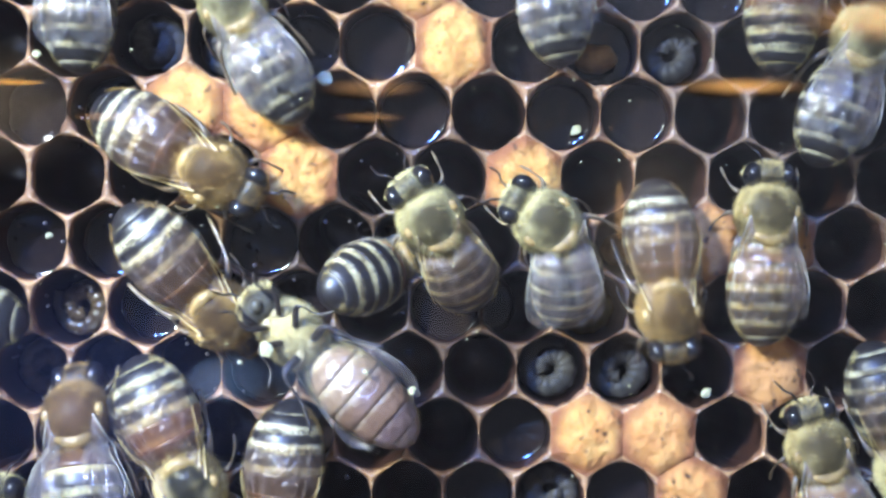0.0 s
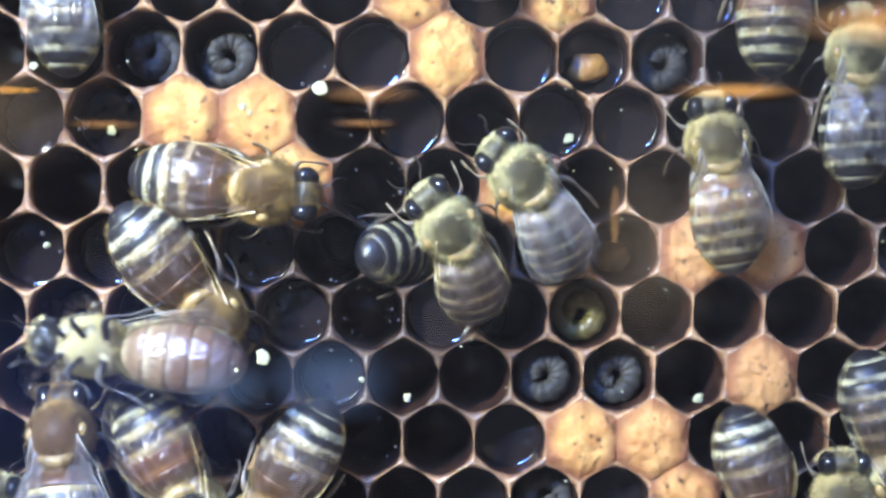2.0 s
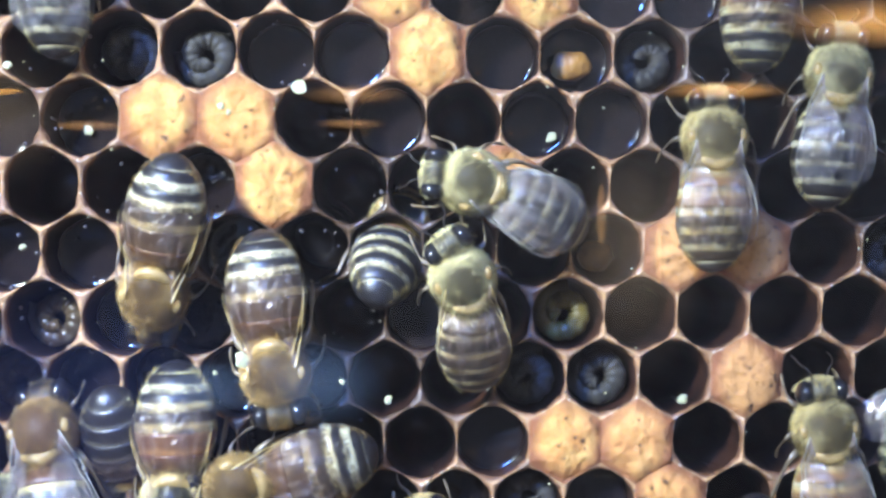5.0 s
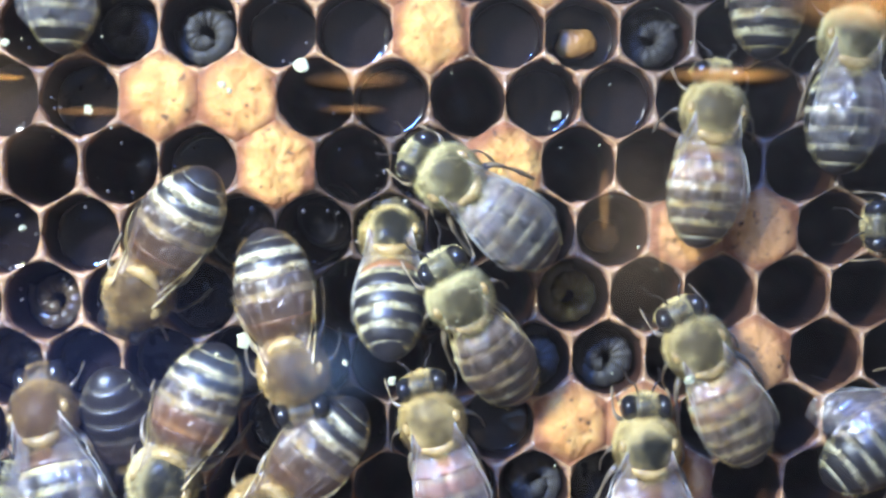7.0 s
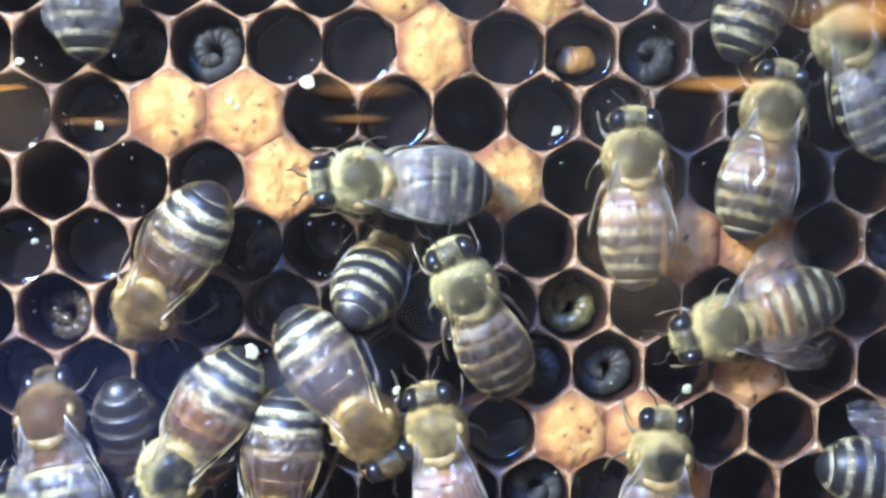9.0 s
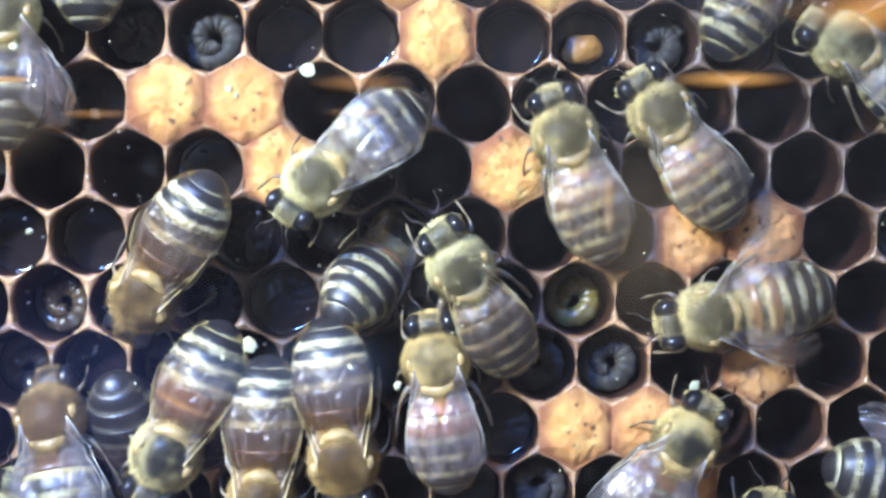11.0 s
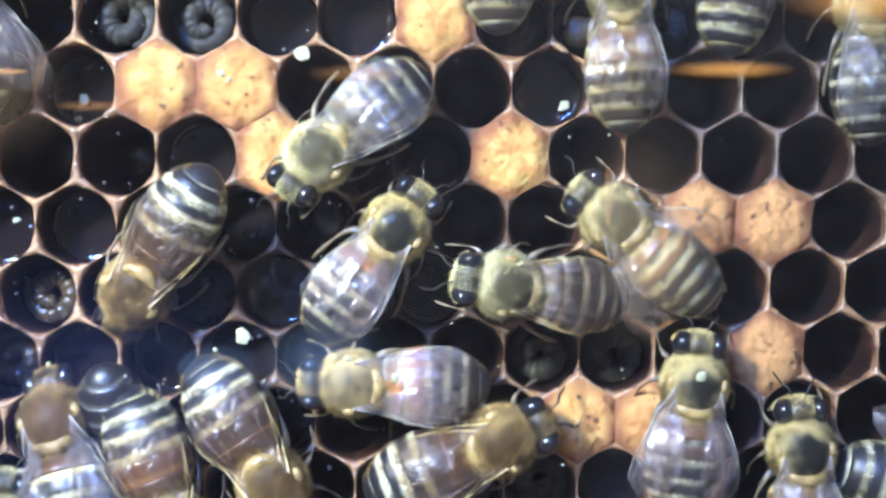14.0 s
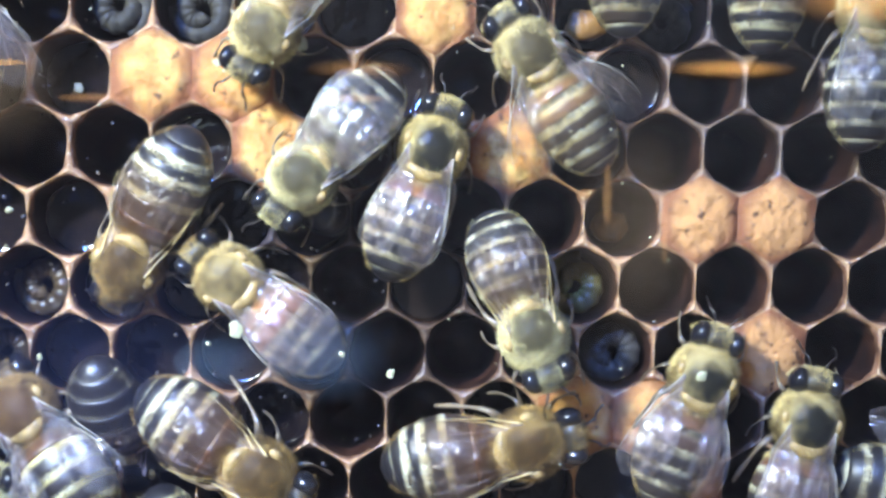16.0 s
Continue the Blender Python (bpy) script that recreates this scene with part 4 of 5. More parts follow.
bee_y = bee_of("grey", "folded", "greyish honey bee with glossy folded wings")
bee_z = bee_of("grey", "spread", "grey striped bee with its wings held apart")
bee_j = bee_of("grey", "side", "dark grey striped bee on open cells")
bee_k = bee_of("golden", "folded", "golden-brown honey bee with wings folded on its back")
bee_o = bee_of("grey", "folded", "greyish honey bee with glossy folded wings")
bee_dd = bee_of("night", "none", "dark grey striped bee deep inside an open cell")
bee_ee = bee_of("night", "none", "dark grey striped bee deep inside an open cell")
bee_bl = bee_of("grey", "folded", "greyish honey bee with glossy folded wings")
WALKERS = (bee_a, bee_b, bee_c, bee_d, bee_e, bee_f, bee_g, bee_h, bee_i, bee_l, bee_m, bee_n, bee_p, bee_q, bee_r, bee_s, bee_t, bee_u, bee_v, bee_w, bee_x, bee_y, bee_z, bee_j, bee_k, bee_o, bee_bl)


for bee in (bee_a, bee_b, bee_c, bee_d, bee_e):
    bee.scale = (1.07, 1.07, 1.07)
bee_f.scale = (0.93, 1.15, 1.0)


def gait(bee, pace, lag):
    """Legs swing about the hips in two sets of three; feelers twitch."""
    for ob in bee.children:
        kind = ob.name.split(".")[0]
        if kind.endswith("_leg"):
            side = 1 if ob.location.x > 0 else -1
            half = (0 if kind == "middle_leg" else math.pi) + (math.pi if side > 0 else 0)
            spot = tuple(ob.location)
            walk(ob, [(0.2 * k, pose(*spot, 0, 0, 11 * math.sin(pace * 0.2 * k + half + lag))) for k in range(81)])


NECK, WAIST, ROOT = (0, 1.9, 2.75), (0, -1.9, 2.75), (0, -1.2, 4.0)


def joint(bee, name, hub, rows):
    """Turns a bee's abdomen, head or wings about a joint: seconds, degrees to its left, degrees about its cross axis."""
    spot = [v * MM for v in hub]
    for limb in bee.children:
        if limb.name.split(".")[0] == name:
            rest = limb.matrix_basis.copy()
            walk(limb, [(t, pose(*spot, up, 0, left) @ pose(*[-v for v in spot]) @ rest) for t, left, up in rows])


def motions():
    walk(bee_a, [(0.0, at(-18.26, 48.74, 118)), (0.5, at(-16.18, 48.03, 100)), (1.0, at(-15.00, 48.74, 98)), (1.5, at(-13.91, 48.65, 94)), (2.0, at(-14.36, 48.24, 96)), (2.5, at(-13.22, 48.17, 96)), (3.0, at(-14.22, 45.99, 121)), (3.5, at(-13.84, 44.20, 142)), (4.0, at(-13.53, 40.36, 172)), (4.2, at(-12.52, 38.34, 171)), (6.3, at(-12.01, 34.91, 176)), (6.5, at(-11.91, 34.85, 174)), (7.0, at(-11.14, 34.64, 167)), (7.5, at(-10.09, 35.20, 162)), (8.0, at(-8.48, 34.34, 153)), (8.5, at(-6.54, 32.04, 144)), (8.7, at(-6.40, 31.77, 143)), (10.8, at(-8.20, 28.76, 173)), (11.0, at(-8.12, 28.73, 172)), (11.5, at(-7.83, 28.58, 165)), (12.0, at(-4.85, 28.93, 141)), (12.5, at(-2.86, 26.22, 140.5)), (13.0, at(0.79, 24.73, 123.9)), (13.5, at(1.25, 25.63, 99.7)), (14.0, at(2.56, 29.67, 66.5)), (14.5, at(2.84, 31.46, 56.6)), (15.0, at(2.59, 30.36, 60)), (15.5, at(3.00, 29.27, 77.8)), (16.0, at(4.64, 29.40, 79))])
    walk(bee_b, [(0.0, at(-18.46, 39.67, 138.4, -18, -0.6)), (0.5, at(-18.07, 39.92, 132.5, -18, -0.6)), (1.0, at(-17.77, 39.90, 133.4, -18, -0.6)), (1.5, at(-18.08, 40.06, 140.0, -18, -0.6)), (2.0, at(-18.80, 40.26, 140.4, -18, -0.6)), (2.5, at(-19.22, 40.80, 141.8, -18, -0.6)), (3.0, at(-18.82, 41.08, 144.5, -18, -0.6)), (3.5, at(-20.32, 41.07, 161.7, -18, -0.6)), (4.0, at(-20.73, 42.20, 182.8, -18, -0.6)), (4.2, at(-20.24, 42.24, 180.8, -18, -0.6)), (6.3, at(-21.13, 41.63, 212.3, -18, -0.6)), (6.5, at(-21.10, 41.57, 212.4, -18, -0.6)), (7.0, at(-21.26, 40.77, 212.6, -18, -0.6)), (7.5, at(-21.48, 40.19, 211.6, -18, -0.6)), (8.0, at(-21.34, 40.64, 212.2, -18, -0.6)), (8.5, at(-21.24, 40.59, 212.8, -18, -0.6)), (8.7, at(-21.32, 40.74, 212.7, -18, -0.6)), (10.8, at(-21.34, 40.78, 212.6, -18, -0.6)), (11.0, at(-21.34, 40.74, 212.0, -18, -0.6)), (11.5, at(-21.39, 41.03, 212.7, -18, -0.6)), (12.0, at(-21.31, 40.77, 213.0, -18, -0.6)), (12.5, at(-21.11, 40.75, 216.8, -18, -0.6)), (13.0, at(-21.07, 40.62, 213.0, -18, -0.6)), (13.5, at(-21.24, 40.50, 213.7, -18, -0.6)), (14.0, at(-21.26, 40.42, 213.8, -18, -0.6)), (14.5, at(-21.19, 40.56, 209.6, -18, -0.6)), (15.0, at(-20.69, 41.26, 198.3, -18, -0.6)), (15.5, at(-20.78, 41.32, 201.5, -18, -0.6)), (16.0, at(-21.28, 41.83, 207.3, -18, -0.6))])
    walk(bee_c, [(0.0, at(-19.57, 27.04, 153.9, 0, 0.0)), (0.5, at(-19.35, 26.42, 167.7, 0, 0.0)), (1.0, at(-18.93, 26.71, 160.5, 0, 0.0)), (1.5, at(-18.82, 27.22, 156.5, 0, 0.0)), (2.0, at(-19.16, 25.73, 150.6, 0, 0.0)), (2.5, at(-19.46, 26.02, 168.4, 0, 0.0)), (3.0, at(-19.51, 26.38, 172.2, 0, 0.0)), (3.5, at(-19.32, 26.11, 174.8, 0, 0.0)), (4.0, at(-19.24, 26.23, 179.9, 0, 0.0)), (4.2, at(-18.98, 26.49, 179.9, 0, 0.0)), (6.3, at(-19.25, 26.68, 177.6, 0, 0.0)), (6.5, at(-18.94, 26.71, 195.1, 0, 0.0)), (7.0, at(-19.97, 27.21, 203.0, 0, 0.0)), (7.5, at(-19.76, 26.86, 205.2, 0, 0.0)), (8.0, at(-19.47, 27.31, 204.7, 0, 0.0)), (8.5, at(-19.84, 27.60, 208.6, 0, 0.0)), (8.7, at(-19.96, 28.00, 212.6, 0, 0.0)), (10.8, at(-20.09, 28.86, 201.2, 0, 0.0)), (11.0, at(-20.22, 29.08, 204.1, 0, 0.0)), (11.5, at(-19.79, 26.81, 183.7, 0, 0.0)), (12.0, at(-19.59, 25.94, 180.0, 0, 0.0)), (12.5, at(-19.48, 26.45, 179.0, 0, 0.0)), (13.0, at(-19.76, 26.12, 176.7, 0, 0.0)), (13.5, at(-19.03, 24.06, 154.2, 0, 0.0)), (14.0, at(-18.99, 23.87, 158.6, 0, 0.0)), (14.5, at(-18.63, 21.18, 172.4, 0, 0.0)), (15.0, at(-17.83, 18.45, 167.1, 0, 0.0)), (16.0, at(-17.62, 16.56, 167.4, 0, 0.0))])
    walk(bee_d, [(0.0, at(-13.65, 23.15, -175.4, 0, 0.0)), (0.5, at(-13.50, 23.24, -172.9, 0, 0.0)), (1.0, at(-14.10, 23.51, -175.1, 0, 0.0)), (1.5, at(-15.40, 24.78, -150.5, 0, 0.0)), (2.0, at(-14.72, 24.79, -150.8, 0, 0.0)), (2.5, at(-14.84, 24.88, -149.4, 0, 0.0)), (3.0, at(-15.44, 27.26, -105.9, 0, 0.0)), (3.5, at(-15.55, 27.80, -92.6, 0, 0.0)), (4.0, at(-14.68, 28.02, -98.5, 0, 0.0)), (4.2, at(-14.85, 27.98, -100.7, 0, 0.0)), (6.3, at(-13.38, 25.71, -131.1, 0, 0.0)), (6.5, at(-12.13, 24.82, -145.4, 0, 0.0)), (7.0, at(-13.30, 24.98, -137.7, 0, 0.0)), (7.5, at(-14.17, 25.71, -130.0, 0, 0.0)), (8.0, at(-14.99, 26.37, -124.6, 0, 0.0)), (8.5, at(-13.24, 24.61, -163.6, 0, 0.0)), (8.7, at(-12.85, 24.29, -171.7, 0, 0.0)), (10.8, at(-13.44, 24.90, -180.0, 0, 0.0)), (11.0, at(-13.62, 25.96, -178.8, 0, 0.0)), (11.5, at(-13.07, 25.68, -185.0, 0, 0.0)), (12.0, at(-13.86, 25.90, -185.9, 0, 0.0)), (12.5, at(-13.90, 26.25, -186.0, 0, 0.0)), (13.0, at(-12.98, 26.43, -198.2, 0, 0.0)), (13.5, at(-13.05, 26.66, -212.6, 0, 0.0)), (14.0, at(-12.49, 26.77, -212.8, 0, 0.0)), (14.5, at(-13.05, 27.12, -223.3, 0, 0.0)), (15.0, at(-13.17, 26.92, -225.1, 0, 0.0)), (15.5, at(-13.22, 27.18, -231.3, 0, 0.0)), (16.0, at(-12.94, 27.19, -236.8, 0, 0.0))])
    walk(bee_e, [(0.0, at(-27.82, 30.83, -8.0, -16, -1.2)), (0.5, at(-28.03, 30.75, -22.0, -16, -1.2)), (1.0, at(-27.84, 31.00, -24.0, -16, -1.2)), (1.5, at(-28.08, 30.72, -16.0, -16, -1.2)), (2.0, at(-28.84, 30.05, -6.0, -16, -1.2)), (2.5, at(-28.72, 29.78, -5.0, -16, -1.2)), (3.0, at(-28.09, 29.92, -6.0, -16, -1.2)), (3.5, at(-27.56, 30.30, -8.0, -16, -1.2)), (4.0, at(-28.00, 30.26, -8.0, -16, -1.2)), (4.2, at(-28.40, 30.28, -8.0, -16, -1.2)), (6.3, at(-28.31, 30.87, -14.0, -16, -1.2)), (6.5, at(-28.27, 30.82, -14.0, -16, -1.2)), (7.5, at(-28.54, 30.33, -15.0, -16, -1.2)), (8.5, at(-28.85, 30.95, -13.0, -16, -1.2)), (11.0, at(-28.32, 30.45, -11.0, -16, -1.2)), (12.0, at(-28.13, 30.24, -12.0, -16, -1.2)), (13.0, at(-27.80, 30.14, -14.0, -16, -1.2)), (14.0, at(-27.24, 29.98, -16.0, -16, -1.2)), (14.5, at(-27.63, 30.41, -20.0, -16, -1.2)), (15.0, at(-28.34, 30.93, -27.0, -16, -1.2)), (15.5, at(-28.07, 30.80, -33.0, -16, -1.2)), (16.0, at(-28.33, 30.32, -38.0, -16, -1.2))])
    walk(bee_f, [(0.0, under_glass(-12.15, 37.96, -49.7)),
        (0.5, under_glass(-13.36, 36.94, -60.5)),
        (1.0, under_glass(-15.60, 36.41, -79.8)),
        (1.5, under_glass(-16.10, 36.40, -96.9)),
        (2.0, under_glass(-25.36, 37.65, -83.8)),
        (2.5, under_glass(-30.11, 39.91, -70.6)),
        (3.0, under_glass(-33.26, 41.49, -72.7)),
        (3.5, under_glass(-33.95, 41.97, -68.4)),
        (4.0, under_glass(-35.08, 41.90, -69.1)),
        (4.2, under_glass(-36.88, 42.22, -69.1)),
        (6.3, under_glass(-44.93, 43.90, -69.0)),
        (16.0, under_glass(-44.33, 41.87, -69.6))])
    walk(bee_g, [(0.0, at(-3.58, 46.29, -33, 14, 1.6)), (0.5, at(-3.08, 46.75, -32, 14, 1.6)), (1.0, at(-3.50, 46.82, -30, 14, 1.6)), (1.5, at(-2.72, 46.45, -32, 14, 1.6)), (2.0, at(-1.92, 46.21, -33, 14, 1.6)), (2.5, at(-0.99, 45.83, -28, 14, 1.6)), (3.0, at(0.97, 44.80, -20, 14, 1.6)), (3.5, at(0.82, 44.19, -18, 14, 1.6)), (4.0, at(1.78, 44.21, -12, 14, 1.6)), (4.2, at(1.26, 43.93, -12, 14, 1.6)), (6.3, at(0.17, 42.06, -28, 14, 1.6)), (6.5, at(0.30, 41.81, -28, 14, 1.6)), (7.0, at(-0.13, 40.14, -28, 14, 1.6)), (7.5, at(0.09, 39.75, -25, 14, 1.6)), (8.0, at(-0.35, 40.61, -22, 14, 1.6)), (8.5, at(0.41, 40.98, -18, 14, 1.6)), (8.7, at(0.24, 41.26, -20, 14, 1.6)), (10.8, at(-0.39, 42.69, -30, 14, 1.6)), (11.0, at(-0.50, 42.54, -28, 14, 1.6)), (11.5, at(-0.20, 43.14, -33, 14, 1.6)), (12.0, at(-0.30, 43.04, -46, 14, 1.6)), (12.5, at(1.76, 43.85, -42, 14, 1.6)), (13.0, at(1.39, 42.11, -62, 14, 1.6)), (13.5, at(1.67, 41.52, -62, 14, 1.6)), (14.0, at(2.12, 40.17, -80, 14, 1.6)), (14.5, at(2.13, 40.17, -80, 14, 1.6)), (15.0, at(2.02, 35.87, -154, 14, 1.6)), (15.5, at(3.54, 34.90, -175, 14, 1.6)), (16.0, at(5.05, 35.86, -200, 14, 1.6))])
    walk(bee_h, [(0.0, at(-6.86, 42.14, 64, -52, -6.2)), (0.5, at(-6.78, 42.20, 72, -52, -6.2)), (1.0, at(-7.36, 42.67, 80, -54, -6.4)), (1.5, at(-7.16, 43.04, 74, -56, -6.6)), (2.0, at(-5.89, 44.03, 76, -68, -8.8)), (2.5, at(-6.82, 44.13, 70, -80, -10.2)), (3.0, at(-5.46, 44.52, 60, -82, -10.8)), (3.5, at(-4.51, 44.63, 50, -82, -11.0)), (4.0, at(-4.80, 44.10, 40, -82, -11.0)), (4.2, at(-4.89, 44.21, 36, -80, -10.8)), (6.3, at(-4.45, 43.52, 0, -22, -2.0)), (6.5, at(-4.40, 43.21, 0, -24, -2.2)), (7.0, at(-4.64, 42.16, 0, -32, -3.8)), (7.5, at(-5.01, 42.10, 4, -42, -5.0)), (8.0, at(-5.20, 42.25, 8, -47, -5.7)), (8.5, at(-5.75, 42.60, 24, -49, -5.9)), (8.7, at(-5.80, 42.70, 25, -49, -5.9)), (10.8, at(-5.75, 42.40, 33, -44, -5.2)), (11.0, at(-5.75, 42.35, 35, -44, -5.2)), (11.5, at(-5.90, 42.10, 36, -50, -6.0)), (12.0, at(-5.30, 42.68, 38, -30, -3.2)), (12.5, at(-5.05, 41.81, 28, -20, -1.6)), (13.0, at(-4.82, 43.23, 38, 0, 0.0)), (13.5, at(-5.01, 42.79, 38, 0, 0.0)), (14.0, at(-4.43, 43.74, 37, 0, 0.0)), (14.5, at(-3.01, 43.48, 27, -4, 0.0)), (15.0, at(-2.55, 47.22, 17, 0, 0.0)), (15.5, at(-1.58, 48.03, 13, 0, 0.0)), (16.0, at(-1.82, 48.58, 20, 0, 0.0))])
    walk(bee_i, [(0.0, at(4.58, 45.63, -48, 4, 1.2)), (0.5, at(5.20, 45.52, -48, 4, 1.2)), (1.0, at(5.32, 46.67, -38, 4, 1.2)), (1.5, at(4.47, 47.27, -35, 4, 1.2)), (2.0, at(3.38, 49.27, -42, 4, 1.2)), (2.5, at(3.24, 48.92, -48, 4, 1.2)), (3.0, at(1.27, 51.29, -72, 4, 1.2)), (3.5, at(2.62, 50.19, -72, 4, 1.2)), (4.0, at(3.48, 49.45, -78, 4, 1.2)), (4.2, at(2.91, 49.27, -78, 4, 1.2)), (6.3, at(0.46, 47.93, -60, 4, 1.2)), (6.5, at(0.30, 47.76, -58, 4, 1.2)), (7.0, at(-0.69, 47.77, -55, 4, 1.2)), (7.5, at(-1.45, 47.92, -55, 4, 1.2)), (8.0, at(-3.65, 47.60, -80, 4, 1.2)), (8.5, at(-5.89, 48.29, -82, 4, 1.2)), (8.7, at(-6.32, 48.48, -84, 4, 1.2)), (10.8, at(-10.21, 47.63, -130, 4, 1.2)), (11.0, at(-9.95, 47.57, -132, 4, 1.2)), (11.5, at(-8.04, 47.22, -125, 4, 1.2)), (12.0, at(-7.97, 47.62, -150, 4, 1.2)), (12.5, at(-7.62, 47.62, -154, 4, 1.2)), (13.0, at(-8.06, 47.98, -140, 4, 1.2)), (13.5, at(-8.99, 47.75, -133, 4, 1.2)), (14.0, at(-9.49, 48.41, -135, 4, 1.2)), (14.5, at(-10.36, 49.06, -128, 4, 1.2)), (15.0, at(-10.36, 47.90, -133, 4, 1.2)), (15.5, at(-9.90, 46.26, -140, 4, 1.2)), (16.0, at(-10.30, 46.37, -141, 4, 1.2))])
    walk(bee_l, [(0.0, at(13.30, 39.51, 173.5, 0, 0.0)), (0.5, at(17.65, 33.85, 141.1, 0, 0.0)), (1.0, at(17.89, 30.30, 173.3, 0, 0.0)), (1.5, at(20.87, 27.31, 157.0, 0, 0.0)), (2.0, at(21.19, 24.39, 163.6, 0, 0.0)), (2.5, at(21.05, 21.16, 169.9, 0, 0.0)), (3.0, at(21.95, 20.15, 169.8, 0, 0.0)), (3.5, at(22.05, 22.21, 167.0, 0, 0.0)), (4.0, at(22.31, 23.28, 176.4, 0, 0.0)), (4.2, at(22.13, 22.32, 172.3, 0, 0.0)), (6.3, at(22.13, 15.01, 174.7, 0, 0.0)), (16.0, at(20.93, 12.16, 174.5, 0, 0.0))])
    walk(bee_m, [(0.0, at(20.05, 46.28, 0.9, 0, 0.0)), (0.5, at(18.81, 49.01, -1.4, 0, 0.0)), (1.0, at(16.64, 50.72, -10.8, 0, 0.0)), (1.5, at(16.61, 51.02, -14.7, 0, 0.0)), (2.0, at(17.16, 51.62, -9.4, 0, 0.0)), (2.5, at(19.42, 51.63, 8.1, 0, 0.0)), (3.0, at(20.39, 51.73, 9.8, 0, 0.0)), (3.5, at(19.31, 49.82, 3.9, 0, 0.0)), (4.0, at(19.79, 50.87, 9.6, 0, 0.0)), (4.2, at(19.62, 51.16, 7.3, 0, 0.0)), (6.3, at(16.19, 52.24, -3.1, 0, 0.0)), (6.5, at(16.39, 52.17, -3.1, 0, 0.0)), (7.0, at(17.55, 52.09, 5.7, 0, 0.0)), (7.5, at(20.37, 51.52, 23.6, 0, 0.0)), (8.0, at(20.81, 50.62, 25.4, 0, 0.0)), (8.5, at(21.92, 52.69, 14.5, 0, 0.0)), (8.7, at(22.18, 53.30, 15.5, 0, 0.0)), (10.8, at(14.61, 51.65, -31.2, 0, 0.0)), (11.0, at(13.60, 52.37, -33.8, 0, 0.0)), (11.5, at(12.00, 52.82, -39.6, 0, 0.0)), (12.0, at(11.02, 54.38, -35.6, 0, 0.0)), (12.5, at(8.64, 55.74, -24.4, 0, 0.0)), (13.0, at(9.37, 57.07, -14.5, 0, 0.0)), (13.5, at(10.20, 57.12, -12.3, 0, 0.0)), (14.0, at(10.58, 59.36, -2.4, 0, 0.0)), (14.5, at(11.54, 62.23, 2.3, 0, 0.0)), (15.0, at(11.03, 64.14, 0.9, 0, 0.0)), (15.5, at(10.74, 65.30, -0.5, 0, 0.0)), (16.0, at(10.66, 65.38, -0.7, 0, 0.0))])
    walk(bee_n, [(0.0, at(23.70, 30.05, -16.7, 0, 0.0)), (0.5, at(23.77, 29.4, -14.0, 0, 0.0)), (1.0, at(25.67, 26.77, -7.2, 0, 0.0)), (1.5, at(25.37, 26.91, -9.6, 0, 0.0)), (2.0, at(25.99, 26.78, -1.2, 0, 0.0)), (2.5, at(25.42, 29.36, -2.3, 0, 0.0)), (3.0, at(26.15, 31.60, -1.0, 0, 0.0)), (3.5, at(26.23, 33.01, -1.0, 0, 0.0)), (4.0, at(26.06, 33.86, -9.4, 0, 0.0)), (4.2, at(26.03, 33.56, -2.2, 0, 0.0)), (6.3, at(20.38, 30.13, -37.3, 0, 0.0)), (6.5, at(17.42, 32.84, -43.2, 0, 0.0)), (7.0, at(16.40, 36.12, -27.0, 0, 0.0)), (7.5, at(11.84, 39.64, -37.6, 0, 0.0)), (8.0, at(11.52, 44.02, -15.9, 0, 0.0)), (8.5, at(11.92, 48.40, -3.0, 0, 0.0)), (8.7, at(12.55, 50.05, 0.4, 0, 0.0)), (10.8, at(7.03, 48.65, -25.6, 0, 0.0)), (11.0, at(6.98, 50.91, -19.3, 0, 0.0)), (11.5, at(4.90, 52.78, -22.7, 0, 0.0)), (12.0, at(1.81, 54.83, -28.6, 0, 0.0)), (12.5, at(0.59, 58.40, -12.3, 0, 0.0)), (13.0, at(2.16, 61.13, -2.1, 0, 0.0)), (13.5, at(2.70, 64.91, -3.5, 0, 0.0)), (14.0, at(2.37, 66.03, -1.1, 0, 0.0)), (14.5, at(2.24, 69.23, -0.0, 0, 0.0)), (16.0, at(2.12, 73.05, -0.6, 0, 0.0))])
    walk(bee_p, [(0.0, at(41.08, 44.44, -90.5, 0, 0.0)), (6.5, at(35.12, 45.12, -89.9, 0, 0.0)), (7.0, at(31.35, 44.37, -89.9, 0, 0.0)), (7.5, at(28.35, 42.39, -89.8, 0, 0.0)), (8.0, at(23.30, 40.58, -87.3, 0, 0.0)), (8.5, at(19.90, 38.36, -98.6, 0, 0.0)), (8.7, at(19.17, 38.19, -107.0, 0, 0.0)), (10.8, at(16.49, 37.92, -102.4, 0, 0.0)), (11.0, at(16.74, 38.60, -102.3, 0, 0.0)), (11.5, at(16.97, 38.48, -104.7, 0, 0.0)), (12.0, at(16.49, 38.89, -99.9, 0, 0.0)), (12.5, at(15.55, 39.37, -92.1, 0, 0.0)), (13.0, at(14.78, 40.17, -88.6, 0, 0.0)), (13.5, at(12.65, 41.62, -76.1, 0, 0.0)), (14.0, at(10.12, 44.42, -49.4, 0, 0.0)), (14.5, at(9.21, 45.50, -41.4, 0, 0.0)), (15.0, at(8.15, 49.82, -38.1, 0, 0.0)), (15.5, at(5.04, 53.19, -37.8, 0, 0.0)), (16.0, at(4.41, 54.93, -34.0, 0, 0.0))])
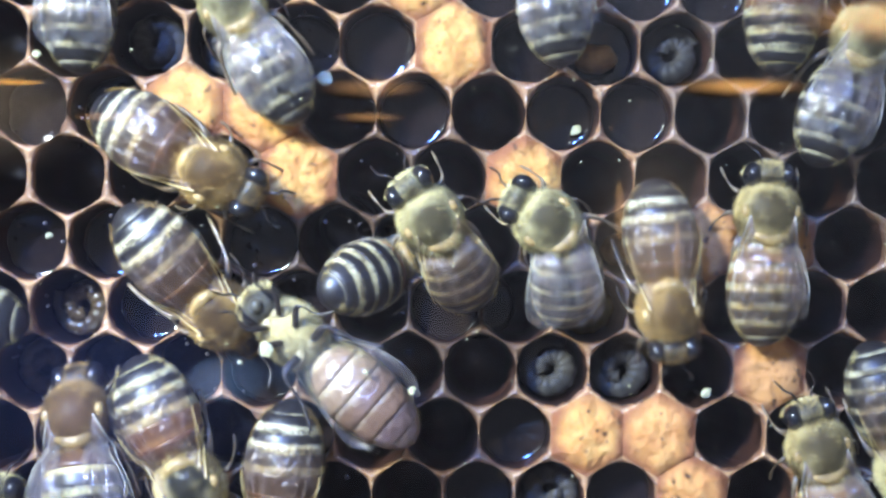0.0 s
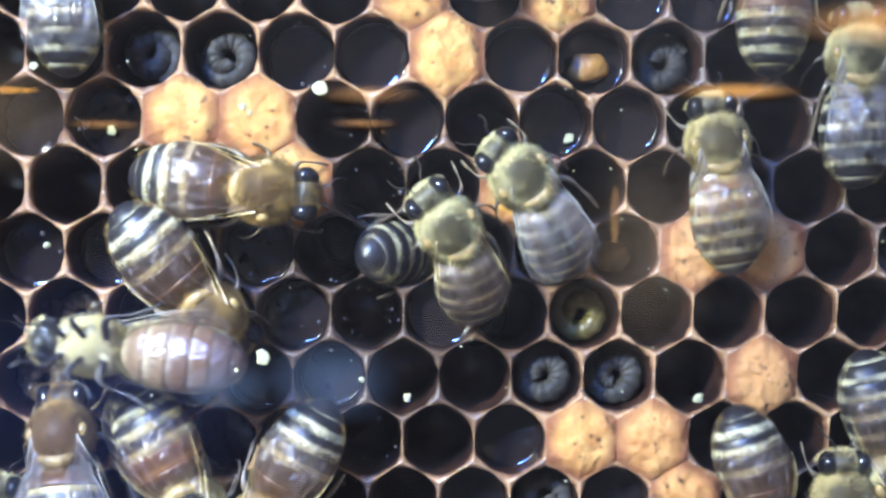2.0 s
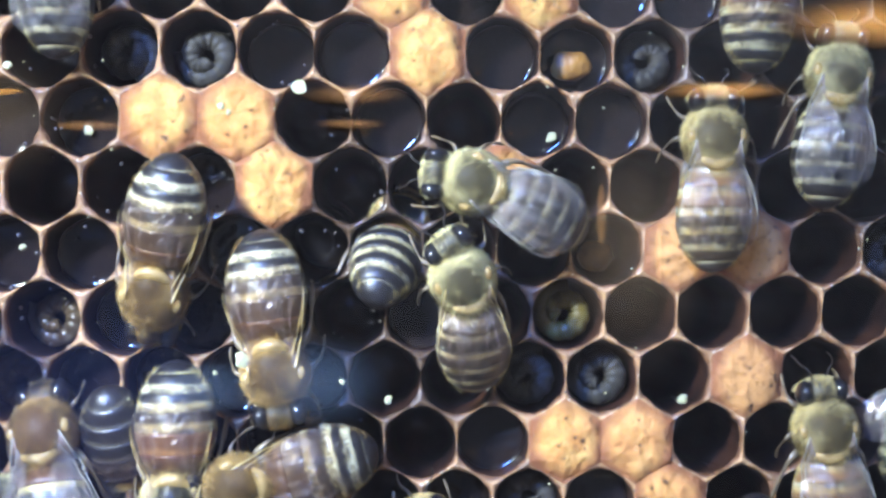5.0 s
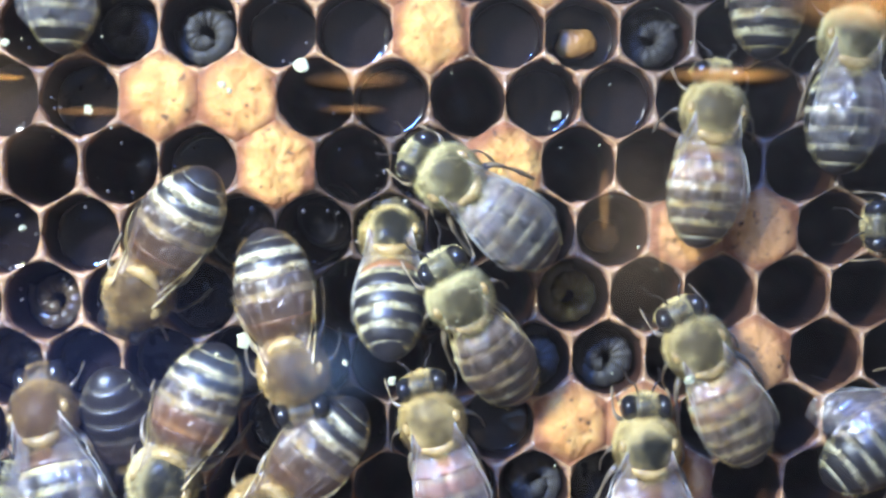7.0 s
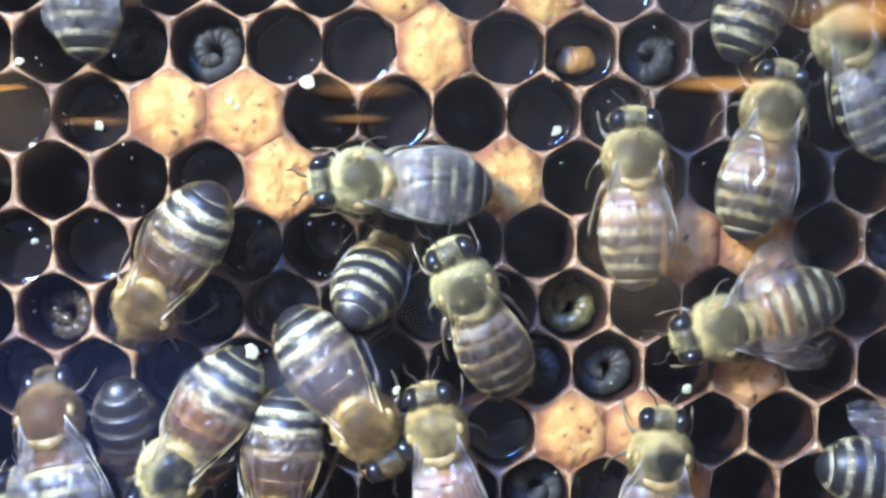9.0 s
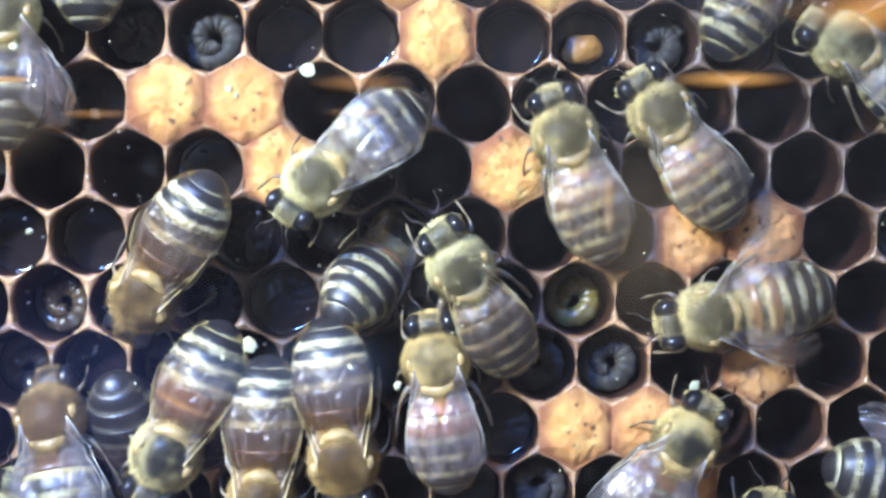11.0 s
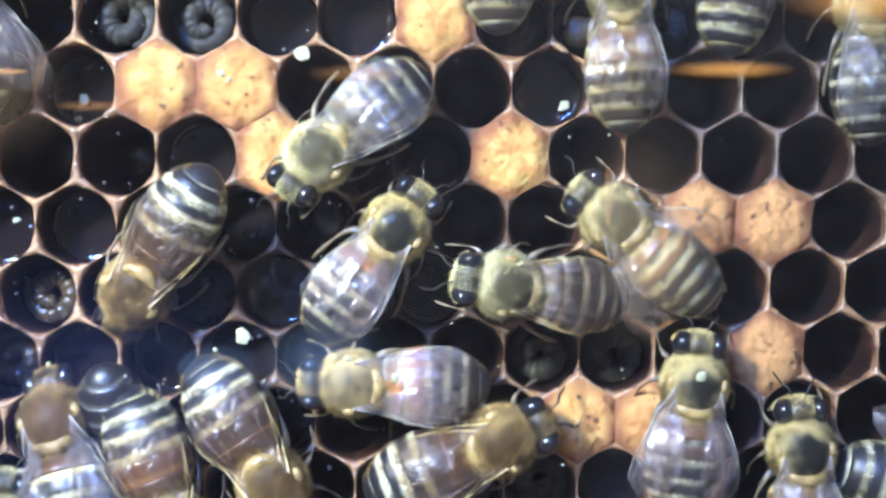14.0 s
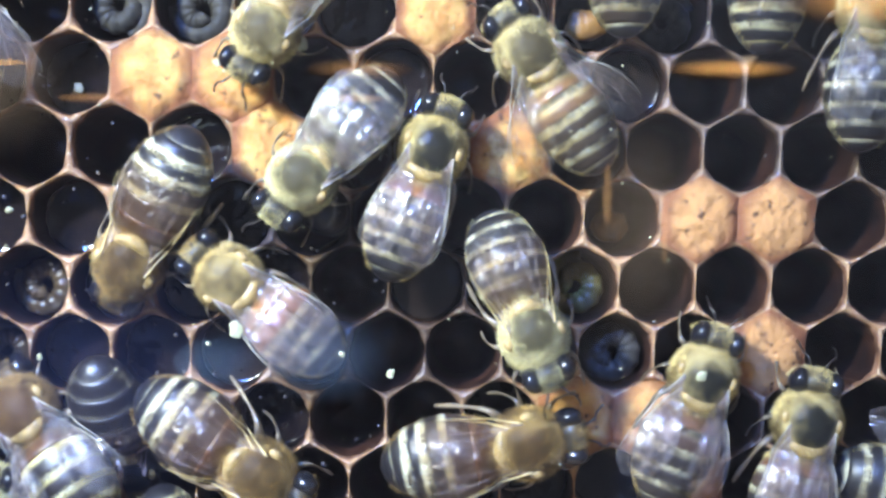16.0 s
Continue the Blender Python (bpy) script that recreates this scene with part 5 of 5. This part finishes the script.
    walk(bee_q, [(0.0, at(-3.05, 15.89, -0.5, 0, 0.0)), (4.2, at(-1.65, 19.30, -9.1, 0, 0.0)), (6.3, at(-1.49, 30.57, -16.8, 0, 0.0)), (6.5, at(-1.67, 30.53, -15.7, 0, 0.0)), (7.0, at(-1.71, 31.01, -15.6, 0, 0.0)), (7.5, at(-2.33, 31.46, -18.6, 0, 0.0)), (8.0, at(-2.49, 31.73, -18.9, 0, 0.0)), (8.5, at(-1.83, 30.86, -18.0, 0, 0.0)), (8.7, at(-1.78, 30.50, -14.9, 0, 0.0)), (10.8, at(-0.89, 36.31, -6.0, 0, 0.0)), (11.0, at(-1.85, 35.37, -6.9, 0, 0.0)), (11.5, at(-2.14, 36.38, -21.7, 0, 0.0)), (12.0, at(-0.91, 38.24, -6.1, 0, 0.0)), (12.5, at(-0.49, 37.20, -12.1, 0, 0.0)), (13.0, at(-4.62, 33.46, -63.8, 0, 0.0)), (13.5, at(-6.66, 33.09, -83.1, 0, 0.0)), (14.0, at(-7.30, 33.46, -88.5, 0, 0.0)), (14.5, at(-11.11, 34.62, -85.2, 0, 0.0)), (15.0, at(-14.19, 36.33, -66.7, 0, 0.0)), (15.5, at(-14.52, 38.75, -56.7, 0, 0.0)), (16.0, at(-15.07, 39.97, -51.5, 0, 0.0))])
    walk(bee_r, [(0.0, at(10.18, 16.04, -0.4, 0, 0.0)), (4.2, at(11.56, 18.54, 0.1, 0, 0.0)), (6.3, at(11.47, 24.21, -3.3, 0, 0.0)), (6.5, at(11.47, 24.54, -3.3, 0, 0.0)), (7.0, at(12.92, 29.41, -1.1, 0, 0.0)), (7.5, at(10.96, 29.36, -9.3, 0, 0.0)), (8.0, at(11.00, 28.50, -11.4, 0, 0.0)), (8.5, at(13.52, 28.78, 2.7, 0, 0.0)), (8.7, at(13.78, 28.91, 3.8, 0, 0.0)), (10.8, at(15.21, 29.95, 31.5, 0, 0.0)), (11.0, at(15.23, 30.04, 32.6, 0, 0.0)), (11.5, at(15.09, 29.62, 33.6, 0, 0.0)), (12.0, at(15.43, 29.67, 33.6, 0, 0.0)), (12.5, at(15.53, 30.33, 22.7, 0, 0.0)), (13.0, at(15.20, 29.78, 22.6, 0, 0.0)), (13.5, at(15.64, 30.78, 21.6, 0, 0.0)), (14.0, at(15.45, 33.36, 6.8, 0, 0.0)), (14.5, at(14.19, 31.98, 2.2, 0, 0.0)), (15.0, at(14.56, 32.28, 8.7, 0, 0.0)), (15.5, at(14.04, 32.77, 18.6, 0, 0.0)), (16.0, at(16.05, 33.84, 19.6, 0, 0.0))])
    walk(bee_s, [(0.0, at(21.83, 14.23, -0.4, 0, 0.0)), (10.8, at(21.32, 22.04, 4.7, 0, 0.0)), (11.0, at(20.89, 23.21, 4.7, 0, 0.0)), (11.5, at(20.32, 25.17, 5.8, 0, 0.0)), (12.0, at(21.97, 27.84, 11.7, 0, 0.0)), (12.5, at(23.25, 29.67, 16.4, 0, 0.0)), (13.0, at(24.32, 30.80, 26.7, 0, 0.0)), (13.5, at(23.07, 30.22, 7.1, 0, 0.0)), (14.0, at(22.58, 28.99, -2.4, 0, 0.0)), (14.5, at(23.52, 29.49, -0.1, 0, 0.0)), (15.0, at(21.68, 31.73, 2.0, 0, 0.0)), (15.5, at(21.80, 31.26, -2.9, 0, 0.0)), (16.0, at(22.91, 30.94, 11.0, 0, 0.0))])
    walk(bee_t, [(0.0, at(37.22, 34.01, 30.4, 0, 0.0)), (4.2, at(37.01, 35.06, 31.2, 0, 0.0)), (6.3, at(32.60, 35.86, 32.6, 0, 0.0)), (6.5, at(32.63, 35.46, 33.2, 0, 0.0)), (7.0, at(32.72, 32.30, 51.9, 0, 0.0)), (7.5, at(32.34, 29.41, 71.7, 0, 0.0)), (8.0, at(33.56, 28.05, 85.6, 0, 0.0)), (8.5, at(34.11, 28.04, 97.3, 0, 0.0)), (8.7, at(34.39, 27.80, 95.1, 0, 0.0)), (11.0, at(34.09, 26.68, 99.8, 0, 0.0)), (12.5, at(34.12, 26.27, 100.0, 0, 0.0)), (14.0, at(33.85, 25.45, 105.0, 0, 0.0)), (16.0, at(33.78, 25.72, 102.0, 0, 0.0))])
    walk(bee_u, [(0.0, at(29.83, 28.55, 164.5, 0, 0.0)), (1.5, at(29.61, 28.26, 165.9, 0, 0.0)), (2.5, at(30.52, 28.18, 166.0, 0, 0.0)), (3.5, at(32.35, 27.27, 168.4, 0, 0.0)), (4.2, at(32.64, 24.08, 165.5, 0, 0.0)), (6.3, at(38.90, 19.80, 153.5, 0, 0.0)), (16.0, at(38.80, 17.72, 152.7, 0, 0.0))])
    walk(bee_v, [(0.0, at(21.26, 65.20, 1.9, 0, 0.0)), (1.0, at(21.24, 65.15, 2.1, 0, 0.0)), (2.0, at(21.43, 65.65, 2.3, 0, 0.0)), (2.5, at(21.64, 65.83, 2.3, 0, 0.0)), (3.0, at(21.63, 65.89, 2.5, 0, 0.0)), (3.5, at(21.34, 65.77, 2.5, 0, 0.0)), (4.0, at(21.59, 65.75, 2.4, 0, 0.0)), (6.3, at(21.44, 65.50, 2.5, 0, 0.0)), (7.0, at(21.63, 65.10, 2.4, 0, 0.0)), (7.5, at(21.97, 65.37, 2.4, 0, 0.0)), (8.0, at(21.74, 65.46, 2.7, 0, 0.0)), (8.5, at(22.41, 65.30, 19.6, 0, 0.0)), (8.7, at(22.47, 65.60, 19.6, 0, 0.0)), (10.8, at(22.08, 64.55, 30.3, 0, 0.0)), (12.0, at(21.76, 64.07, 29.7, 0, 0.0)), (12.5, at(21.83, 64.27, 29.9, 0, 0.0)), (13.0, at(20.92, 64.30, 26.7, 0, 0.0)), (13.5, at(20.82, 64.18, 24.5, 0, 0.0)), (14.0, at(19.20, 64.35, 9.4, 0, 0.0)), (14.5, at(19.72, 64.09, 2.2, 0, 0.0)), (15.0, at(20.34, 64.49, 2.0, 0, 0.0)), (16.0, at(20.25, 64.31, 1.6, 0, 0.0))])
    walk(bee_w, [(0.0, at(26.57, 58.39, 19.5, 0, 0.0)), (0.5, at(26.69, 57.88, 14.0, 0, 0.0)), (1.0, at(27.11, 58.03, -0.2, 0, 0.0)), (1.5, at(27.24, 57.66, -2.4, 0, 0.0)), (2.0, at(26.95, 57.79, -1.2, 0, 0.0)), (2.5, at(27.42, 57.66, -2.3, 0, 0.0)), (3.0, at(27.24, 57.79, 0.2, 0, 0.0)), (3.5, at(27.07, 57.02, 8.0, 0, 0.0)), (4.0, at(26.64, 57.20, 10.3, 0, 0.0)), (4.2, at(26.86, 56.32, 4.7, 0, 0.0)), (6.3, at(26.43, 56.16, 6.7, 0, 0.0)), (6.5, at(26.82, 56.09, 5.6, 0, 0.0)), (7.0, at(26.98, 57.13, 4.4, 0, 0.0)), (7.5, at(27.12, 57.05, 1.2, 0, 0.0)), (8.0, at(27.15, 57.74, 1.5, 0, 0.0)), (8.5, at(27.27, 58.19, -10.9, 0, 0.0)), (8.7, at(27.15, 58.30, -17.6, 0, 0.0)), (10.8, at(26.38, 57.50, -49.9, 0, 0.0)), (11.0, at(26.25, 57.10, -55.1, 0, 0.0)), (11.5, at(26.50, 57.22, -48.5, 0, 0.0)), (12.0, at(27.25, 57.66, -14.7, 0, 0.0)), (12.5, at(27.15, 57.85, -9.7, 0, 0.0)), (13.0, at(27.70, 58.23, -6.1, 0, 0.0)), (13.5, at(27.17, 58.05, -5.3, 0, 0.0)), (14.0, at(27.03, 58.48, -2.7, 0, 0.0)), (14.5, at(27.17, 59.76, -0.2, 0, 0.0)), (15.0, at(27.26, 59.68, 0.7, 0, 0.0)), (15.5, at(26.87, 58.80, 2.9, 0, 0.0)), (16.0, at(26.78, 57.94, 2.7, 0, 0.0))])
    walk(bee_x, [(0.0, at(-17.08, 60.38, -30.8, 0, 0.0)), (0.5, at(-17.66, 67.04, -15.6, 0, 0.0)), (1.0, at(-18.20, 70.22, -14.9, 0, 0.0)), (2.0, at(-19.16, 73.28, -12.0, 0, 0.0)), (16.0, at(-17.32, 70.22, -11.8, 0, 0.0))])
    walk(bee_y, [(0.0, at(-27.70, 64.97, 1.9, 0, 0.0)), (0.5, at(-27.76, 65.68, -0.3, 0, 0.0)), (1.0, at(-28.55, 65.07, -0.3, 0, 0.0)), (1.5, at(-28.64, 64.99, -1.5, 0, 0.0)), (2.0, at(-28.64, 65.55, -0.3, 0, 0.0)), (2.5, at(-27.83, 65.46, -0.3, 0, 0.0)), (3.0, at(-27.44, 63.67, 2.1, 0, 0.0)), (3.5, at(-23.81, 63.60, 18.1, 0, 0.0)), (4.0, at(-28.68, 63.95, -17.0, 0, 0.0)), (4.2, at(-28.59, 67.05, -5.0, 0, 0.0)), (6.3, at(-26.15, 66.16, 4.8, 0, 0.0)), (6.5, at(-27.26, 66.84, 7.2, 0, 0.0)), (7.0, at(-26.76, 65.64, 2.6, 0, 0.0)), (7.5, at(-25.77, 66.39, 0.3, 0, 0.0)), (8.0, at(-25.81, 66.42, 0.4, 0, 0.0)), (8.5, at(-25.80, 66.48, 0.4, 0, 0.0)), (8.7, at(-26.16, 66.32, 0.3, 0, 0.0)), (10.8, at(-25.42, 67.20, 2.4, 0, 0.0)), (11.0, at(-25.79, 67.49, -0.0, 0, 0.0)), (11.5, at(-25.72, 69.39, -0.0, 0, 0.0)), (12.0, at(-25.67, 71.34, 0.0, 0, 0.0)), (16.0, at(-24.68, 71.07, -0.4, 0, 0.0))])
    walk(bee_z, [(0.0, at(-44.92, 58.60, -0.5, 0, 0.0)), (8.7, at(-39.38, 60.49, 0.3, 0, 0.0)), (10.8, at(-31.60, 59.73, 2.3, 0, 0.0)), (11.0, at(-31.19, 59.25, 3.4, 0, 0.0)), (11.5, at(-31.06, 58.32, 1.2, 0, 0.0)), (12.0, at(-30.64, 57.95, -1.1, 0, 0.0)), (12.5, at(-30.71, 58.18, 0.2, 0, 0.0)), (13.0, at(-30.86, 59.16, 0.3, 0, 0.0)), (13.5, at(-31.62, 60.20, -2.2, 0, 0.0)), (14.0, at(-32.80, 60.24, -2.2, 0, 0.0)), (16.0, at(-33.07, 59.61, -2.7, 0, 0.0))])
    walk(bee_j, [(0.0, at(-40.58, 39.47, -82.1, 0, 0.0)), (1.0, at(-40.51, 40.02, -83.1, 0, 0.0)), (1.5, at(-41.77, 40.71, -83.1, 0, 0.0)), (3.0, at(-44.54, 43.36, -82.9, 0, 0.0)), (16.0, at(-43.06, 40.60, -83.4, 0, 0.0))])
    walk(bee_k, [(0.0, at(-8.19, 74.56, -161.3, 0, 0.0)), (13.5, at(-7.12, 68.92, -165.2, 0, 0.0)), (14.5, at(-8.22, 61.67, -163.0, 0, 0.0)), (15.0, at(-8.33, 58.25, -170.7, 0, 0.0)), (15.5, at(-10.61, 57.52, -163.8, 0, 0.0)), (16.0, at(-12.81, 56.14, -149.3, 0, 0.0))])
    walk(bee_o, [(0.0, at(4.34, 65.58, -10.1, 0, 0.0)), (0.5, at(3.97, 67.41, -2.7, 0, 0.0)), (1.0, at(3.70, 68.29, -2.6, 0, 0.0)), (1.5, at(2.45, 69.31, -1.4, 0, 0.0)), (2.0, at(0.57, 71.01, -1.4, 0, 0.0)), (2.5, at(0.10, 71.19, -1.3, 0, 0.0)), (3.5, at(0.81, 70.72, -1.2, 0, 0.0)), (4.2, at(-0.10, 70.93, -1.2, 0, 0.0)), (6.3, at(-0.25, 73.52, -1.1, 0, 0.0)), (16.0, at(-1.18, 72.41, -1.8, 0, 0.0))])
    walk(bee_dd, [(0.0, at(-23.25, 28.44, 172, -38, -4.6)), (16.0, at(-23.25, 28.44, 172, -38, -4.6))])
    walk(bee_ee, [(0.0, at(-10.91, 44.47, 60, -82, -13.2)), (16.0, at(-10.91, 44.47, 60, -82, -13.2))])
    walk(bee_bl, [(0.0, at(-33.22, 24.26, 4.3, 0, 0.0)), (4.2, at(-31.99, 25.14, 4.6, 0, 0.0)), (6.3, at(-30.24, 24.85, 7.2, 0, 0.0)), (8.7, at(-30.91, 24.80, 7.4, 0, 0.0)), (12.0, at(-30.66, 24.41, 7.2, 0, 0.0)), (16.0, at(-30.65, 24.16, 6.8, 0, 0.0))])
    joint(bee_a, "head", NECK, [(0.0, 2, 0), (0.5, 7, 0), (1.0, 5, 0), (1.5, 2, 0), (2.0, 3, 0), (2.5, 4, 0), (3.0, -3, 0), (3.5, -4, 0), (4.0, 0, 0), (4.2, 0, 0), (6.3, 0, 0), (6.5, 0, 0), (7.0, 0, 0), (7.5, 0, 0), (8.0, 0, 0), (8.5, 0, 0), (8.7, 0, 0), (10.8, 0, 0), (11.0, 0, 0), (11.5, 0, 0)])
    joint(bee_a, "abdomen", WAIST, [(0.0, -2, 0), (0.5, -12, 0), (1.0, -10, 0), (1.5, -3, 0), (2.0, -1, 0), (2.5, -4, 0), (3.0, 0, 0), (3.5, 1, 0), (4.0, 0, 0), (4.2, 0, 0), (6.3, 0, 0), (6.5, 0, 0), (7.0, 0, 0), (7.5, 0, 0), (8.0, 0, 0), (8.5, 0, 0), (8.7, 0, 0), (10.8, 0, 0), (11.0, 0, 0), (11.5, 0, 0)])
    joint(bee_a, "fore_wing", ROOT, [(0.0, -2, 0), (0.5, -12, 0), (1.0, -10, 0), (1.5, -3, 0), (2.0, -1, 0), (2.5, -4, 0), (3.0, 0, 0), (3.5, 1, 0), (4.0, 0, 0), (4.2, 0, 0), (6.3, 0, 0), (6.5, 0, 0), (7.0, 0, 0), (7.5, 0, 0), (8.0, 0, 0), (8.5, 0, 0), (8.7, 0, 0), (10.8, 0, 0), (11.0, 0, 0), (11.5, 0, 0)])
    joint(bee_a, "hind_wing", ROOT, [(0.0, -2, 0), (0.5, -12, 0), (1.0, -10, 0), (1.5, -3, 0), (2.0, -1, 0), (2.5, -4, 0), (3.0, 0, 0), (3.5, 1, 0), (4.0, 0, 0), (4.2, 0, 0), (6.3, 0, 0), (6.5, 0, 0), (7.0, 0, 0), (7.5, 0, 0), (8.0, 0, 0), (8.5, 0, 0), (8.7, 0, 0), (10.8, 0, 0), (11.0, 0, 0), (11.5, 0, 0)])
    joint(bee_g, "head", NECK, [(0.0, 5, 0), (0.5, 6, 0), (1.0, 8, 0), (1.5, 6, 0), (2.0, 10, 0), (2.5, 12, 0), (3.0, 22, 0), (3.5, 22, 0), (4.0, 26, 0), (4.2, 26, 0), (6.3, 4, 0), (6.5, 4, 0), (7.0, 4, 0), (7.5, -5, 0), (8.0, -2, 0), (8.5, 2, 0), (8.7, 2, 0), (10.8, 6, 0), (11.0, 7, 0), (11.5, 5, 0), (12.0, -4, 0), (12.5, 3, 0), (13.0, 6, 0), (13.5, -7, 0), (14.0, -2, 0), (14.5, -4, 0), (15.0, 6, 0), (15.5, 3, 0), (16.0, 3, 0)])
    joint(bee_g, "abdomen", WAIST, [(0.0, -5, 25), (0.5, -8, 25), (1.0, -12, 25), (1.5, -12, 25), (2.0, -15, 25), (2.5, -18, 25), (3.0, -22, 15), (3.5, -26, 15), (4.0, -15, 15), (4.2, -14, 15), (6.3, -4, 3), (6.5, -4, 3), (7.0, 4, 3), (7.5, 7, 3), (8.0, 3, 3), (8.5, 2, 3), (8.7, 2, 3), (10.8, 2, 3), (11.0, 3, 3), (11.5, 3, 3), (12.0, 4, 3), (12.5, -3, 3), (13.0, -3, 3), (13.5, 4, 3), (14.0, 2, 3), (14.5, 6, 3), (15.0, -1, 3), (15.5, 0, 3), (16.0, 0, 3)])
    joint(bee_g, "fore_wing", ROOT, [(0.0, -5, 10), (0.5, -8, 10), (1.0, -12, 10), (1.5, -12, 10), (2.0, -15, 10), (2.5, -18, 10), (3.0, -22, 6), (3.5, -26, 6), (4.0, -15, 6), (4.2, -14, 6), (6.3, -4, 0), (6.5, -4, 0), (7.0, 4, 0), (7.5, 7, 0), (8.0, 3, 0), (8.5, 2, 0), (8.7, 2, 0), (10.8, 2, 0), (11.0, 3, 0), (11.5, 3, 0), (12.0, 4, 0), (12.5, -3, 0), (13.0, -3, 0), (13.5, 4, 0), (14.0, 2, 0), (14.5, 6, 0), (15.0, -1, 0), (15.5, 0, 0), (16.0, 0, 0)])
    joint(bee_g, "hind_wing", ROOT, [(0.0, -5, 10), (0.5, -8, 10), (1.0, -12, 10), (1.5, -12, 10), (2.0, -15, 10), (2.5, -18, 10), (3.0, -22, 6), (3.5, -26, 6), (4.0, -15, 6), (4.2, -14, 6), (6.3, -4, 0), (6.5, -4, 0), (7.0, 4, 0), (7.5, 7, 0), (8.0, 3, 0), (8.5, 2, 0), (8.7, 2, 0), (10.8, 2, 0), (11.0, 3, 0), (11.5, 3, 0), (12.0, 4, 0), (12.5, -3, 0), (13.0, -3, 0), (13.5, 4, 0), (14.0, 2, 0), (14.5, 6, 0), (15.0, -1, 0), (15.5, 0, 0), (16.0, 0, 0)])
    joint(bee_i, "head", NECK, [(0.0, 17, 0), (0.5, 14, 0), (1.0, 22, 0), (1.5, 15, 0), (2.0, 8, 0), (2.5, 12, 0), (3.0, 20, 0), (3.5, 16, 0), (4.0, 12, 0), (4.2, 12, 0), (6.3, 2, 0), (6.5, 2, 0), (7.0, 3, 0), (7.5, -10, 0), (8.0, 4, 0), (8.5, 6, 0), (8.7, 8, 0), (10.8, 12, 0), (11.0, 13, 0), (11.5, 7, 0), (12.0, 2, 0), (12.5, 4, 0), (13.0, 2, 0), (13.5, 7, 0), (14.0, 10, 0), (14.5, 10, 0), (15.0, 3, 0), (15.5, 2, 0), (16.0, 4, 0)])
    joint(bee_i, "abdomen", WAIST, [(0.0, -43, 25), (0.5, -45, 25), (1.0, -35, 25), (1.5, -27, 25), (2.0, -17, 25), (2.5, -14, 25), (3.0, -24, 15), (3.5, -16, 15), (4.0, -12, 15), (4.2, -12, 15), (6.3, 2, 0), (6.5, 4, 0), (7.0, -3, 0), (7.5, 13, 0), (8.0, 0, 0), (8.5, -1, 0), (8.7, -3, 0), (10.8, -3, 0), (11.0, -4, 0), (11.5, -3, 0), (12.0, 1, 0), (12.5, -1, 0), (13.0, -4, 0), (13.5, -3, 0), (14.0, -7, 0), (14.5, -1, 0), (15.0, -2, 0), (15.5, 0, 0), (16.0, -1, 0)])
    joint(bee_i, "fore_wing", ROOT, [(0.0, -43, 10), (0.5, -45, 10), (1.0, -35, 10), (1.5, -27, 10), (2.0, -17, 10), (2.5, -14, 10), (3.0, -24, 6), (3.5, -16, 6), (4.0, -12, 6), (4.2, -12, 6), (6.3, 2, 0), (6.5, 4, 0), (7.0, -3, 0), (7.5, 13, 0), (8.0, 0, 0), (8.5, -1, 0), (8.7, -3, 0), (10.8, -3, 0), (11.0, -4, 0), (11.5, -3, 0), (12.0, 1, 0), (12.5, -1, 0), (13.0, -4, 0), (13.5, -3, 0), (14.0, -7, 0), (14.5, -1, 0), (15.0, -2, 0), (15.5, 0, 0), (16.0, -1, 0)])
    joint(bee_i, "hind_wing", ROOT, [(0.0, -43, 10), (0.5, -45, 10), (1.0, -35, 10), (1.5, -27, 10), (2.0, -17, 10), (2.5, -14, 10), (3.0, -24, 6), (3.5, -16, 6), (4.0, -12, 6), (4.2, -12, 6), (6.3, 2, 0), (6.5, 4, 0), (7.0, -3, 0), (7.5, 13, 0), (8.0, 0, 0), (8.5, -1, 0), (8.7, -3, 0), (10.8, -3, 0), (11.0, -4, 0), (11.5, -3, 0), (12.0, 1, 0), (12.5, -1, 0), (13.0, -4, 0), (13.5, -3, 0), (14.0, -7, 0), (14.5, -1, 0), (15.0, -2, 0), (15.5, 0, 0), (16.0, -1, 0)])
    joint(bee_h, "fore_wing", ROOT, [(0.0, 0, 16), (4.2, 0, 16), (11.5, 0, 16), (12.0, 0, 12), (12.5, 0, 5), (13.0, 0, 0), (16.0, 0, 0)])
    joint(bee_h, "hind_wing", ROOT, [(0.0, 0, 16), (4.2, 0, 16), (11.5, 0, 16), (12.0, 0, 12), (12.5, 0, 5), (13.0, 0, 0), (16.0, 0, 0)])
    joint(bee_b, "head", NECK, [(0.0, 0, -50), (16.0, 0, -50)])
    joint(bee_e, "head", NECK, [(0.0, 0, -55), (16.0, 0, -55)])
    for k, bee in enumerate(WALKERS):
        gait(bee, 6.3 + 0.31 * (k % 5), 1.7 * k)


motions()
